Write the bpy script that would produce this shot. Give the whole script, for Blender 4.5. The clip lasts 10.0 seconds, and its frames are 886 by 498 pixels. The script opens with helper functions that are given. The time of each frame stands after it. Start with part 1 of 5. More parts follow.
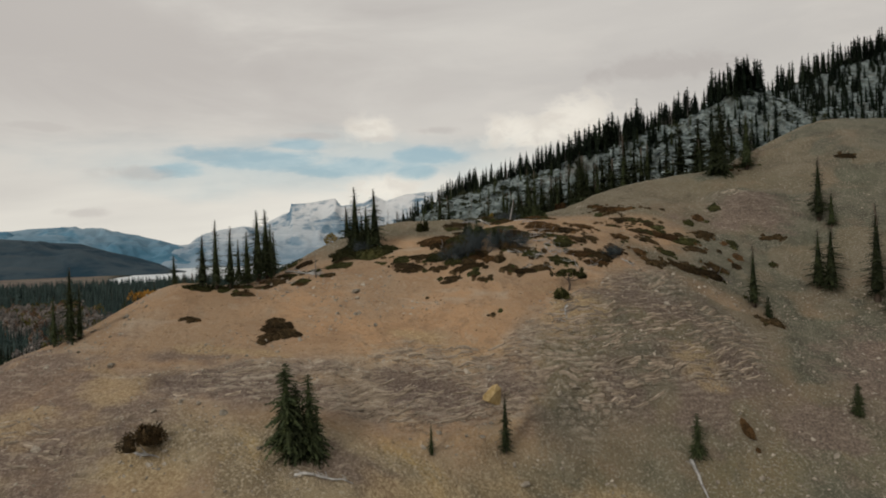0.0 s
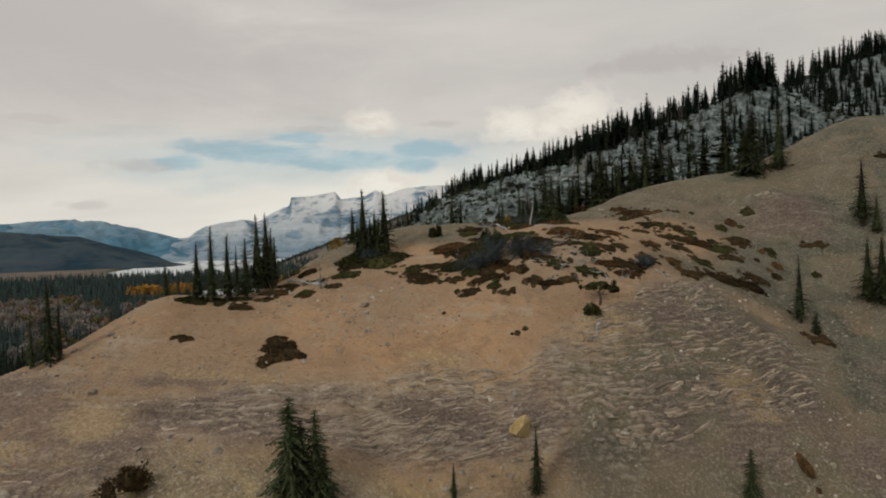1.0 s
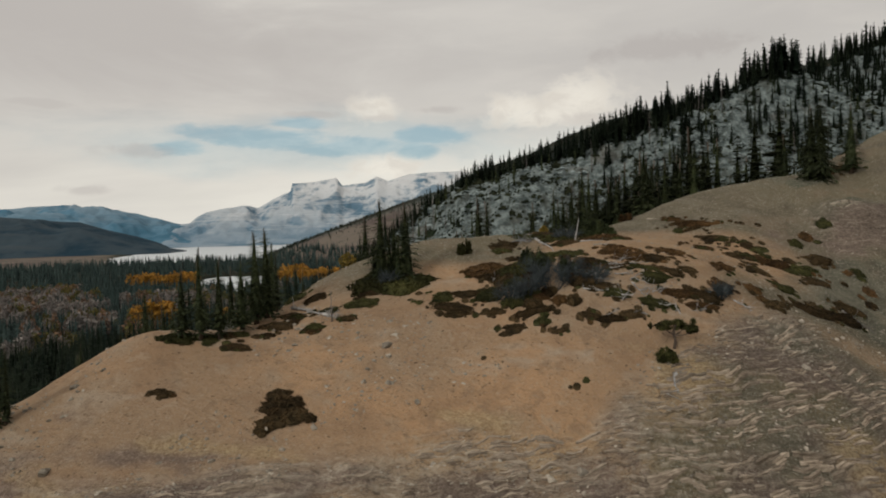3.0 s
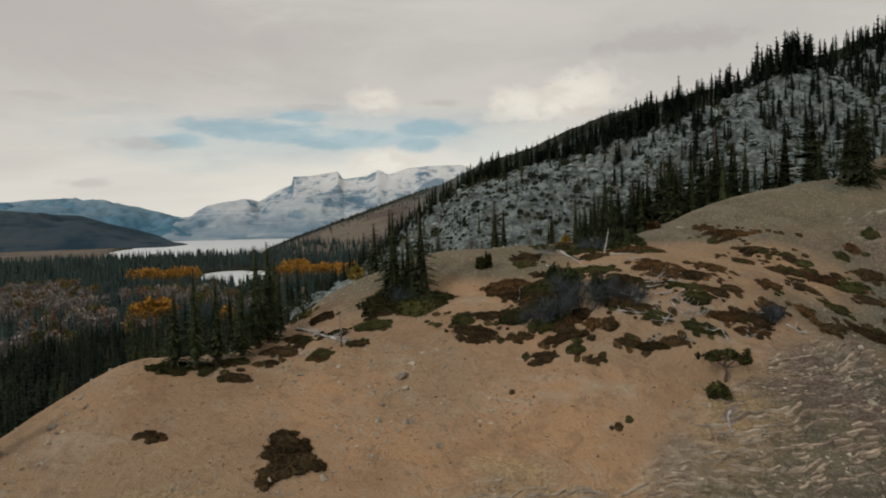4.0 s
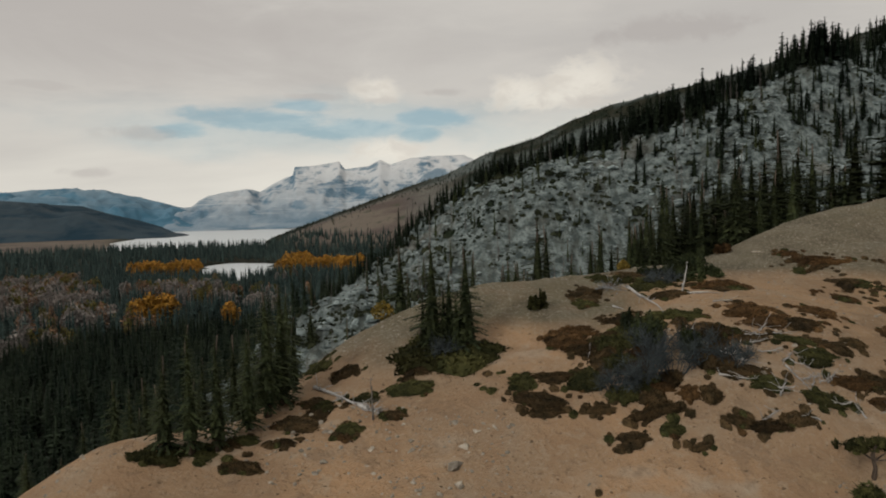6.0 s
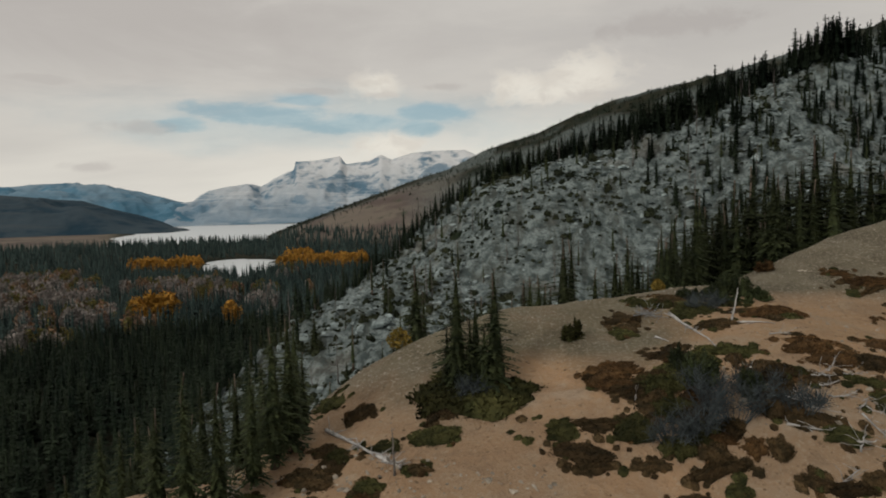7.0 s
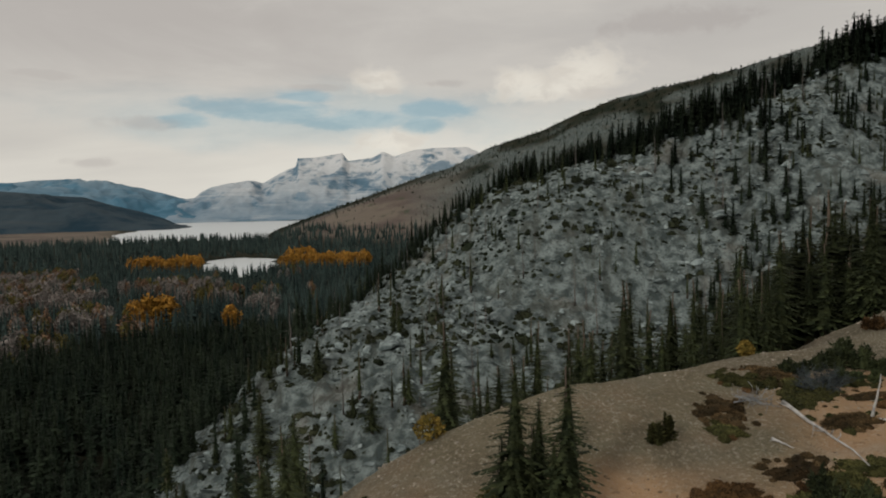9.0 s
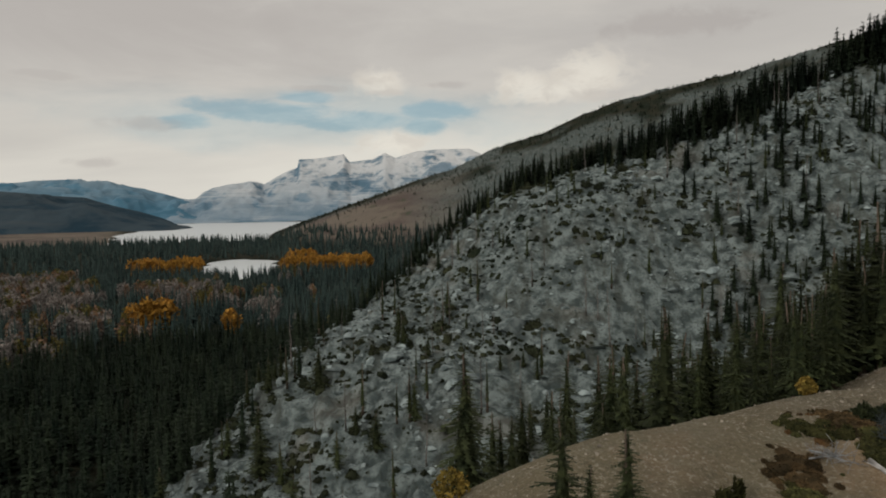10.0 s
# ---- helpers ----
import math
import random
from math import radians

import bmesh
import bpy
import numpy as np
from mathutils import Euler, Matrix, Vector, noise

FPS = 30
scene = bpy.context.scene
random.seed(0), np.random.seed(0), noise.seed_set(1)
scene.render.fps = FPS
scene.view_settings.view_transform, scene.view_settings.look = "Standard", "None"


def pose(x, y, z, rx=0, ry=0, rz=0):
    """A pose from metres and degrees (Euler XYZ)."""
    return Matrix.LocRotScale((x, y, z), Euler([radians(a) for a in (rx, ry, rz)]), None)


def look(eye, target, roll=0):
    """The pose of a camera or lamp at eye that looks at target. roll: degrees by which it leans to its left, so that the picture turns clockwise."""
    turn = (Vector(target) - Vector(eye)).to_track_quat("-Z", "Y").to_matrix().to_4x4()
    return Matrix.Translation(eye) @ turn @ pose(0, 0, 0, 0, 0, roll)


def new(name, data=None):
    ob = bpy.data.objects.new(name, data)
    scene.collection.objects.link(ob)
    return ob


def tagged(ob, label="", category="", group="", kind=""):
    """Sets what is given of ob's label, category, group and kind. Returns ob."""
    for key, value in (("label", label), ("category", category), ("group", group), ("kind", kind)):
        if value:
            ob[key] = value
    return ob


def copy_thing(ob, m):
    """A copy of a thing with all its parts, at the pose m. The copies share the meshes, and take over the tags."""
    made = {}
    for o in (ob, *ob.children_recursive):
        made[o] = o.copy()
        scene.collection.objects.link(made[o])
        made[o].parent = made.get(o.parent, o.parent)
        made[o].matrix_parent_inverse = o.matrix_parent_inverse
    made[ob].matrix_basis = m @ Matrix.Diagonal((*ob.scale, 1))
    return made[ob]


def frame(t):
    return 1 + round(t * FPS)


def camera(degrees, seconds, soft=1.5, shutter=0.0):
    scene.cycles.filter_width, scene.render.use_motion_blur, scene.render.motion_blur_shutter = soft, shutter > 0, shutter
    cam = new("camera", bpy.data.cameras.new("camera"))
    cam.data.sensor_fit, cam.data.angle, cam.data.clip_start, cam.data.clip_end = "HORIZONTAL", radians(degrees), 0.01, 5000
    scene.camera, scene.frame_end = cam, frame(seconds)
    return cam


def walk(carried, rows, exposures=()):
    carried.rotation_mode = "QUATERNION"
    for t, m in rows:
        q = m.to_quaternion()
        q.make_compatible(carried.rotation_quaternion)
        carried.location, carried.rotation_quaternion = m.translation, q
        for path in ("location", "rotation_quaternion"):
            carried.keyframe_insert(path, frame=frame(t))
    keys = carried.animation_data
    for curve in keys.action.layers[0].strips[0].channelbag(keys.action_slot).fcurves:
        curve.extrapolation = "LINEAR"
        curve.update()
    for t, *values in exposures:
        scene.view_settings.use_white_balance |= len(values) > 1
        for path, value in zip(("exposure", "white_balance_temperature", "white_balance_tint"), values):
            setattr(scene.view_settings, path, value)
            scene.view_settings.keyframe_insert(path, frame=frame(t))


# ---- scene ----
cam = camera(65.0, 10.0, 1.9)
PATH = [
    (0, (2.688, 9.086, 65.119), (2.476, 11.075, 65.116), -1.8),
    (0.5, (1.406, 12.535, 65.905), (1.194, 14.524, 65.895), -1.7),
    (1, (0.16, 15.874, 66.813), (-0.052, 17.863, 66.792), -1.6),
    (1.5, (-0.956, 19.049, 67.757), (-1.169, 21.038, 67.725), -1.6),
    (2, (-2.05, 22.28, 68.623), (-2.264, 24.268, 68.58), -1.4),
    (2.5, (-3.137, 25.353, 69.432), (-3.352, 27.34, 69.381), -1.4),
    (4, (-6.514, 34.284, 72.167), (-6.733, 36.271, 72.088), -1.3),
    (4.5, (-7.67, 37.183, 73.043), (-7.89, 39.169, 72.957), -1.3),
    (5, (-8.88, 40.038, 73.914), (-9.101, 42.024, 73.821), -1.3),
    (5.5, (-10.121, 42.845, 74.746), (-10.343, 44.83, 74.646), -1.3),
    (7, (-13.676, 50.94, 77.606), (-13.902, 52.924, 77.483), -1.2),
    (7.5, (-14.778, 53.926, 78.476), (-15.005, 55.909, 78.349), -1.2),
    (8, (-15.843, 57.052, 79.358), (-16.071, 59.035, 79.229), -1.2),
    (8.5, (-16.791, 60.203, 80.234), (-17.02, 62.186, 80.103), -1.1),
    (9, (-17.683, 63.398, 81.14), (-17.914, 65.38, 81.008), -1.0),
    (9.5, (-18.635, 66.553, 81.791), (-18.867, 68.535, 81.66), -0.9),
    (10, (-19.672, 69.592, 82.158), (-19.906, 71.574, 82.03), -0.8),
]
walk(cam, [(t, look(eye, target, roll)) for t, eye, target, roll in PATH], [(0, 0.06, 6440, 10), (10, -0.09, 6440, 10)])

# ---- light ----
SUN_AZIMUTH, SUN_HEIGHT = radians(-146), radians(28)
world = bpy.data.worlds.new("sky")
scene.world = world
world.use_nodes = True


def build_sky():
    nt = world.node_tree
    n, lk = nt.nodes, nt.links
    n.clear()

    def math_node(op, a, b=None, clamp=False):
        m = n.new("ShaderNodeMath")
        m.operation, m.use_clamp = op, clamp
        for i, v in enumerate((a, b)):
            if v is None:
                continue
            if isinstance(v, (int, float)):
                m.inputs[i].default_value = v
            else:
                lk.new(v, m.inputs[i])
        return m.outputs[0]

    def ramp(v, lo, hi):
        r = n.new("ShaderNodeMapRange")
        r.interpolation_type = "SMOOTHSTEP"
        lk.new(v, r.inputs[0])
        r.inputs[1].default_value, r.inputs[2].default_value = lo, hi
        return r.outputs[0]

    def blend(f, a, b):
        m = n.new("ShaderNodeMix")
        m.data_type = "RGBA"
        lk.new(f, m.inputs[0])
        for i, v in ((6, a), (7, b)):
            if isinstance(v, tuple):
                m.inputs[i].default_value = (*v, 1)
            else:
                lk.new(v, m.inputs[i])
        return m.outputs[2]

    co = n.new("ShaderNodeTexCoord")
    xyz = n.new("ShaderNodeSeparateXYZ")
    lk.new(co.outputs["Generated"], xyz.inputs[0])
    x, y, z = xyz.outputs
    az = math_node("MULTIPLY", math_node("ARCTAN2", x, y), 57.296)
    el = math_node("MULTIPLY", math_node("ARCSINE", z), 57.296)

    def cloud(scale, stretch, detail, rough, seed):
        c = n.new("ShaderNodeCombineXYZ")
        lk.new(math_node("MULTIPLY", az, 1.0 / stretch), c.inputs[0])
        lk.new(el, c.inputs[1])
        c.inputs[2].default_value = seed
        t = n.new("ShaderNodeTexNoise")
        lk.new(c.outputs[0], t.inputs["Vector"])
        t.inputs["Scale"].default_value, t.inputs["Detail"].default_value = scale, detail
        t.inputs["Roughness"].default_value = rough
        t.inputs["Distortion"].default_value = 0.4
        return t.outputs["Fac"]

    def spot(az0, el0, wide, tall, edge, wobble, ragged=4.5):
        dx = math_node("MULTIPLY", math_node("SUBTRACT", az, az0), 1 / wide)
        dy = math_node("MULTIPLY", math_node("SUBTRACT", el, el0), 1 / tall)
        r = math_node("ADD", math_node("MULTIPLY", dx, dx), math_node("MULTIPLY", dy, dy))
        r = math_node("ADD", math_node("SQRT", r), math_node("MULTIPLY", math_node("SUBTRACT", wobble, 0.5), ragged))
        return math_node("SUBTRACT", 1.0, ramp(r, 1 - edge, 1 + edge))

    sky = n.new("ShaderNodeTexSky")
    sky.sky_type, sky.sun_disc = "NISHITA", False
    sky.sun_elevation, sky.sun_rotation = SUN_HEIGHT, SUN_AZIMUTH
    dim = n.new("ShaderNodeMix")
    dim.data_type, dim.blend_type = "RGBA", "MULTIPLY"
    dim.inputs[0].default_value = 1
    lk.new(sky.outputs[0], dim.inputs[6])
    dim.inputs[7].default_value = (0.10, 0.10, 0.10, 1)
    big = cloud(0.055, 3.6, 6, 0.55, 3.0)
    mid = cloud(0.20, 3.2, 6, 0.6, 9.0)
    fine = cloud(0.62, 1.5, 7, 0.62, 17.0)
    # the cloud deck: a pinkish grey ceiling over a bright cream band near the horizon
    deck = blend(ramp(el, 2.5, 12.5), (0.785, 0.75, 0.665), (0.60, 0.57, 0.525))
    deck = blend(math_node("MULTIPLY", ramp(big, 0.40, 0.66), 0.6), deck, (0.46, 0.435, 0.41))
    deck = blend(math_node("MULTIPLY", ramp(mid, 0.5, 0.75), 0.35), deck, (0.70, 0.655, 0.59))
    # the torn opening: slate and teal sky seen through thin cloud
    torn = cloud(0.45, 3.4, 6, 0.6, 29.0)
    gap = spot(-20.4, 7.4, 6.2, 0.95, 0.5, torn, 2.6)
    for row in ((-26.4, 6.7, 2.2, 0.8), (-13.0, 6.8, 5.0, 0.9), (-7.6, 7.5, 3.2, 0.75), (-8.3, 6.4, 1.7, 0.9), (-17.5, 8.6, 2.4, 0.5)):
        gap = math_node("MAXIMUM", gap, spot(*row, 0.5, torn, 2.6))
    thin = math_node("MAXIMUM", math_node("MULTIPLY", gap, 0.85), math_node("MULTIPLY", spot(-13.5, 7.0, 15.0, 2.0, 0.7, mid, 3.0), 0.42))
    veil = blend(thin, deck, blend(ramp(torn, 0.40, 0.60), (0.285, 0.425, 0.475), (0.40, 0.52, 0.545)))
    # heaped white clouds with grey feet
    puff = spot(5.0, 10.0, 2.9, 1.7, 0.45, fine, 2.6)
    for row in ((0.0, 9.4, 2.3, 1.2), (-11.7, 9.7, 1.9, 1.1), (-10.8, 5.0, 2.6, 1.0), (2.4, 8.8, 4.6, 0.9)):
        puff = math_node("MAXIMUM", puff, spot(*row, 0.45, fine, 2.6))
    foot = math_node("MAXIMUM", spot(5.8, 8.4, 3.0, 0.45, 0.6, fine, 2.4), spot(-11.4, 9.0, 1.5, 0.25, 0.6, fine, 2.4))
    out = blend(math_node("MULTIPLY", puff, 0.75), veil, blend(ramp(fine, 0.35, 0.62), (0.72, 0.665, 0.58), (0.86, 0.805, 0.70)))
    out = blend(math_node("MULTIPLY", foot, 0.5), out, (0.56, 0.52, 0.475))
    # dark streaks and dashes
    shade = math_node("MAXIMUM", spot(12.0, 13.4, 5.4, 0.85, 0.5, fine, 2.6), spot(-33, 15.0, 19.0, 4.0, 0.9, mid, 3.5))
    for row in ((-16.3, 9.3, 2.4, 0.28), (-6.2, 9.6, 1.8, 0.25), (-33.4, 3.4, 1.3, 0.3), (-29.5, 6.4, 2.6, 0.45), (-36, 9.5, 2.2, 0.35)):
        shade = math_node("MAXIMUM", shade, math_node("MULTIPLY", spot(*row, 0.6, fine, 2.6), 0.7))
    out = blend(math_node("MULTIPLY", shade, 0.6), out, (0.435, 0.40, 0.375))
    out = blend(math_node("MULTIPLY", gap, 0.18), out, dim.outputs[2])
    bg = n.new("ShaderNodeBackground")
    lk.new(out, bg.inputs[0])
    bg.inputs[1].default_value = 1.0
    end = n.new("ShaderNodeOutputWorld")
    lk.new(bg.outputs[0], end.inputs[0])


build_sky()
sun = new("sun", bpy.data.lights.new("sun", "SUN"))
sun.data.energy, sun.data.angle, sun.data.color = 1.15, radians(10), (1.0, 0.95, 0.86)
sun.matrix_world = look((0, 0, 900), (
    -math.sin(SUN_AZIMUTH) * math.cos(SUN_HEIGHT) * 100, -math.cos(SUN_AZIMUTH) * math.cos(SUN_HEIGHT) * 100, 900 - math.sin(SUN_HEIGHT) * 100))


# ---- materials ----
def material(name, rough=0.9, spec=0.2):
    m = bpy.data.materials.new(name)
    m.use_nodes = True
    b = m.node_tree.nodes["Principled BSDF"]
    b.inputs["Roughness"].default_value = rough
    b.inputs["Specular IOR Level"].default_value = spec
    return m, m.node_tree.nodes, m.node_tree.links, b


class Graph:
    """Short names for the few shader nodes used here."""

    def __init__(self, nodes, links):
        self.n, self.l = nodes, links

    def put(self, v, socket):
        if isinstance(v, tuple):
            socket.default_value = (*v, 1) if len(v) == 3 and socket.type == "RGBA" else v
        elif isinstance(v, (int, float)):
            socket.default_value = v
        else:
            self.l.new(v, socket)

    def place(self):
        return self.n.new("ShaderNodeNewGeometry").outputs["Position"]

    def stretch(self, v, s):
        m = self.n.new("ShaderNodeMapping")
        m.inputs["Scale"].default_value = s
        self.put(v, m.inputs[0])
        return m.outputs[0]

    def noise(self, v, scale, detail=4, rough=0.55, warp=0.0):
        t = self.n.new("ShaderNodeTexNoise")
        self.put(v, t.inputs["Vector"])
        for k, w in (("Scale", scale), ("Detail", detail), ("Roughness", rough), ("Distortion", warp)):
            t.inputs[k].default_value = w
        return t.outputs["Fac"]

    def cells(self, v, scale, feature="F1"):
        t = self.n.new("ShaderNodeTexVoronoi")
        t.feature = feature
        self.put(v, t.inputs["Vector"])
        t.inputs["Scale"].default_value = scale
        return t.outputs["Distance"]

    def ramp(self, v, lo, hi, a=0.0, b=1.0):
        r = self.n.new("ShaderNodeMapRange")
        r.interpolation_type = "SMOOTHSTEP"
        self.put(v, r.inputs[0])
        for i, w in enumerate((lo, hi, a, b)):
            r.inputs[i + 1].default_value = w
        return r.outputs[0]

    def mix(self, f, a, b, how="MIX"):
        m = self.n.new("ShaderNodeMix")
        m.data_type, m.blend_type = "RGBA", how
        self.put(f, m.inputs[0])
        self.put(a, m.inputs[6])
        self.put(b, m.inputs[7])
        return m.outputs[2]

    def math(self, op, a, b=0.0):
        m = self.n.new("ShaderNodeMath")
        m.operation = op
        self.put(a, m.inputs[0])
        self.put(b, m.inputs[1])
        return m.outputs[0]

    def mask(self, name):
        a = self.n.new("ShaderNodeAttribute")
        a.attribute_name = name
        return a.outputs["Fac"]

    def bump(self, h, strength, distance):
        b = self.n.new("ShaderNodeBump")
        b.inputs["Strength"].default_value, b.inputs["Distance"].default_value = strength, distance
        self.put(h, b.inputs["Height"])
        return b.outputs[0]


def ground_material():
    m, n, l, b = material("hillside_ground", 0.95, 0.1)
    g = Graph(n, l)
    p = g.place()
    wide, mid, fine, grit = g.noise(p, 0.06, 4), g.noise(p, 0.35, 5), g.noise(p, 1.6, 5, 0.65), g.noise(p, 3.8, 5, 0.8)
    # bare ochre soil with paler gravel
    soil = g.mix(g.ramp(wide, 0.35, 0.65), (0.355, 0.248, 0.158), (0.485, 0.305, 0.172))
    soil = g.mix(g.math("MULTIPLY", g.ramp(mid, 0.5, 0.72), 0.5), soil, (0.37, 0.295, 0.215))
    soil = g.mix(g.math("MULTIPLY", g.ramp(grit, 0.52, 0.66), 0.55), soil, (0.50, 0.42, 0.32))
    soil = g.mix(g.math("MULTIPLY", g.ramp(fine, 0.58, 0.7), 0.6), soil, (0.17, 0.115, 0.072))
    soil = g.mix(g.math("MULTIPLY", g.ramp(g.noise(p, 0.16, 4, 0.6, 0.6), 0.50, 0.64), 0.65), soil, (0.33, 0.215, 0.13))
    soil = g.mix(g.math("MULTIPLY", g.ramp(g.noise(g.stretch(p, (0.5, 1, 1)), 0.22, 4, 0.6), 0.58, 0.68), 0.5), soil, (0.47, 0.39, 0.30))
    blot = g.noise(p, 0.55, 5, 0.65, 0.4)
    soil = g.mix(g.math("MULTIPLY", g.ramp(blot, 0.54, 0.66), 0.45), soil, (0.235, 0.165, 0.11))
    soil = g.mix(g.math("MULTIPLY", g.ramp(blot, 0.42, 0.34), 0.45), soil, (0.46, 0.37, 0.27))
    soil = g.mix(g.math("MULTIPLY", g.ramp(g.noise(p, 2.6, 3, 0.5), 0.66, 0.72), 0.75), soil, (0.075, 0.05, 0.03))
    # eroded beds below the soil: grey-brown, their bands strengthened in place of ledge shading
    lift = n.new("ShaderNodeCombineXYZ")
    l.new(g.math("MULTIPLY", g.noise(p, 0.13, 4, 0.6), 2.2), lift.inputs[2])
    tilted = n.new("ShaderNodeVectorMath")
    l.new(p, tilted.inputs[0])
    l.new(lift.outputs[0], tilted.inputs[1])
    beds = g.noise(g.stretch(tilted.outputs[0], (0.55, 0.55, 3.6)), 1.0, 6, 0.72, 0.3)
    hue = g.noise(p, 0.14, 4, 0.6, 0.5)
    bed = g.mix(g.ramp(mid, 0.35, 0.65), (0.31, 0.24, 0.175), (0.45, 0.36, 0.265))
    bed = g.mix(g.math("MULTIPLY", g.ramp(hue, 0.46, 0.6), 0.75), bed, (0.27, 0.205, 0.165))
    bed = g.mix(g.math("MULTIPLY", g.ramp(wide, 0.50, 0.62), 0.75), bed, (0.54, 0.365, 0.195))
    bed = g.mix(g.math("MULTIPLY", g.ramp(g.noise(p, 0.09, 4, 0.6, 0.6), 0.52, 0.62), 0.75), bed, (0.225, 0.175, 0.155))
    bed = g.mix(g.math("MULTIPLY", g.ramp(g.noise(p, 0.21, 4, 0.6, 0.6), 0.56, 0.66), 0.5), bed, (0.20, 0.185, 0.14))
    bed = g.mix(g.math("MULTIPLY", g.ramp(beds, 0.48, 0.38), 0.8), bed, (0.11, 0.085, 0.066))
    bed = g.mix(g.math("MULTIPLY", g.ramp(beds, 0.53, 0.62), 0.75), bed, (0.60, 0.51, 0.40))
    bed = g.mix(g.math("MULTIPLY", g.ramp(fine, 0.56, 0.7), 0.6), bed, (0.12, 0.092, 0.07))
    bed = g.mix(g.math("MULTIPLY", g.ramp(grit, 0.52, 0.64), 0.55), bed, (0.46, 0.39, 0.30))
    bed = g.mix(g.math("MULTIPLY", g.ramp(grit, 0.46, 0.36), 0.45), bed, (0.13, 0.10, 0.075))
    # olive grey scree on the shoulder and crown, darkened further in place of lens vignetting
    hue2 = g.noise(p, 0.3, 4, 0.6)
    scree = g.mix(g.ramp(mid, 0.35, 0.65), (0.100, 0.096, 0.070), (0.172, 0.160, 0.118))
    scree = g.mix(g.math("MULTIPLY", g.ramp(wide, 0.48, 0.62), 0.55), scree, (0.125, 0.13, 0.088))
    scree = g.mix(g.math("MULTIPLY", g.ramp(g.noise(p, 0.11, 4, 0.6, 0.4), 0.54, 0.64), 0.45), scree, (0.20, 0.152, 0.108))
    scree = g.mix(g.math("MULTIPLY", g.ramp(grit, 0.53, 0.58), 0.75), scree, (0.33, 0.315, 0.255))
    # yellowish gravel washed out below the beds
    gravel = g.mix(g.ramp(mid, 0.35, 0.65), (0.235, 0.187, 0.12), (0.36, 0.29, 0.185))
    gravel = g.mix(g.math("MULTIPLY", g.ramp(g.noise(p, 0.12, 5, 0.6, 0.5), 0.52, 0.64), 0.7), gravel, (0.52, 0.375, 0.17))
    gravel = g.mix(g.math("MULTIPLY", g.ramp(g.noise(p, 0.17, 5, 0.65, 0.3), 0.55, 0.66), 0.6), gravel, (0.23, 0.20, 0.14))
    gravel = g.mix(g.math("MULTIPLY", g.ramp(grit, 0.52, 0.58), 0.75), gravel, (0.56, 0.48, 0.36))
    gravel = g.mix(g.math("MULTIPLY", g.ramp(fine, 0.57, 0.7), 0.6), gravel, (0.15, 0.12, 0.075))
    scree = g.mix(g.math("MULTIPLY", g.ramp(hue2, 0.52, 0.66), 0.5), scree, (0.14, 0.135, 0.095))
    scree = g.mix(g.math("MULTIPLY", g.ramp(fine, 0.55, 0.75), 0.5), scree, (0.11, 0.105, 0.07))
    # broken limestone
    pebble = g.noise(p, 5.5, 4, 0.75)
    soil = g.mix(g.math("MULTIPLY", g.ramp(pebble, 0.6, 0.7), 0.5), soil, (0.50, 0.41, 0.31))
    bed = g.mix(g.math("MULTIPLY", g.ramp(pebble, 0.55, 0.62), 0.6), bed, (0.50, 0.43, 0.34))
    scree = g.mix(g.math("MULTIPLY", g.ramp(pebble, 0.44, 0.38), 0.6), scree, (0.06, 0.058, 0.042))
    crack = g.cells(g.stretch(p, (1, 1, 1.6)), 0.55)
    rock = g.mix(g.ramp(mid, 0.35, 0.65), (0.068, 0.087, 0.086), (0.24, 0.285, 0.28))
    rock = g.mix(g.math("MULTIPLY", g.ramp(fine, 0.5, 0.68), 0.75), rock, (0.05, 0.054, 0.048))
    rock = g.mix(g.math("MULTIPLY", g.ramp(wide, 0.56, 0.7), 0.35), rock, (0.20, 0.17, 0.135))
    streak = g.noise(g.stretch(p, (0.16, 0.05, 0.05)), 1.0, 5, 0.6, 0.8)
    rock = g.mix(g.math("MULTIPLY", g.ramp(streak, 0.5, 0.66), 0.65), rock, (0.075, 0.08, 0.068))
    rock = g.mix(g.math("MULTIPLY", g.ramp(crack, 0.7, 1.05), 0.8), rock, (0.035, 0.042, 0.03))
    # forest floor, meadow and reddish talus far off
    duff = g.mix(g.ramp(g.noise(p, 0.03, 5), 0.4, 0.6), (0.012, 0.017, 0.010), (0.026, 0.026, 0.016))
    talus = g.mix(g.ramp(g.noise(g.stretch(p, (1, 1, 3)), 0.006, 6, 0.6), 0.42, 0.6), (0.165, 0.138, 0.112), (0.105, 0.082, 0.072))
    talus = g.mix(g.ramp(g.noise(p, 0.02, 5, 0.7), 0.55, 0.7), talus, (0.07, 0.075, 0.05))
    gravel = g.mix(g.math("MULTIPLY", g.ramp(pebble, 0.44, 0.38), 0.6), gravel, (0.10, 0.08, 0.055))
    c = g.mix(g.mask("gravel"), soil, gravel)
    c = g.mix(g.mask("beds"), c, bed)
    c = g.mix(g.mask("scree"), c, scree)
    earth = g.mix(g.ramp(grit, 0.42, 0.60), (0.135, 0.10, 0.086), (0.265, 0.205, 0.165))
    earth = g.mix(g.math("MULTIPLY", g.ramp(beds, 0.54, 0.63), 0.6), earth, (0.44, 0.37, 0.29))
    c = g.mix(g.math("MULTIPLY", g.mask("umber"), 0.8), c, earth)
    sand = g.mix(g.ramp(grit, 0.40, 0.60), (0.31, 0.215, 0.115), (0.56, 0.435, 0.255))
    c = g.mix(g.math("MULTIPLY", g.mask("ochre"), 0.6), c, sand)
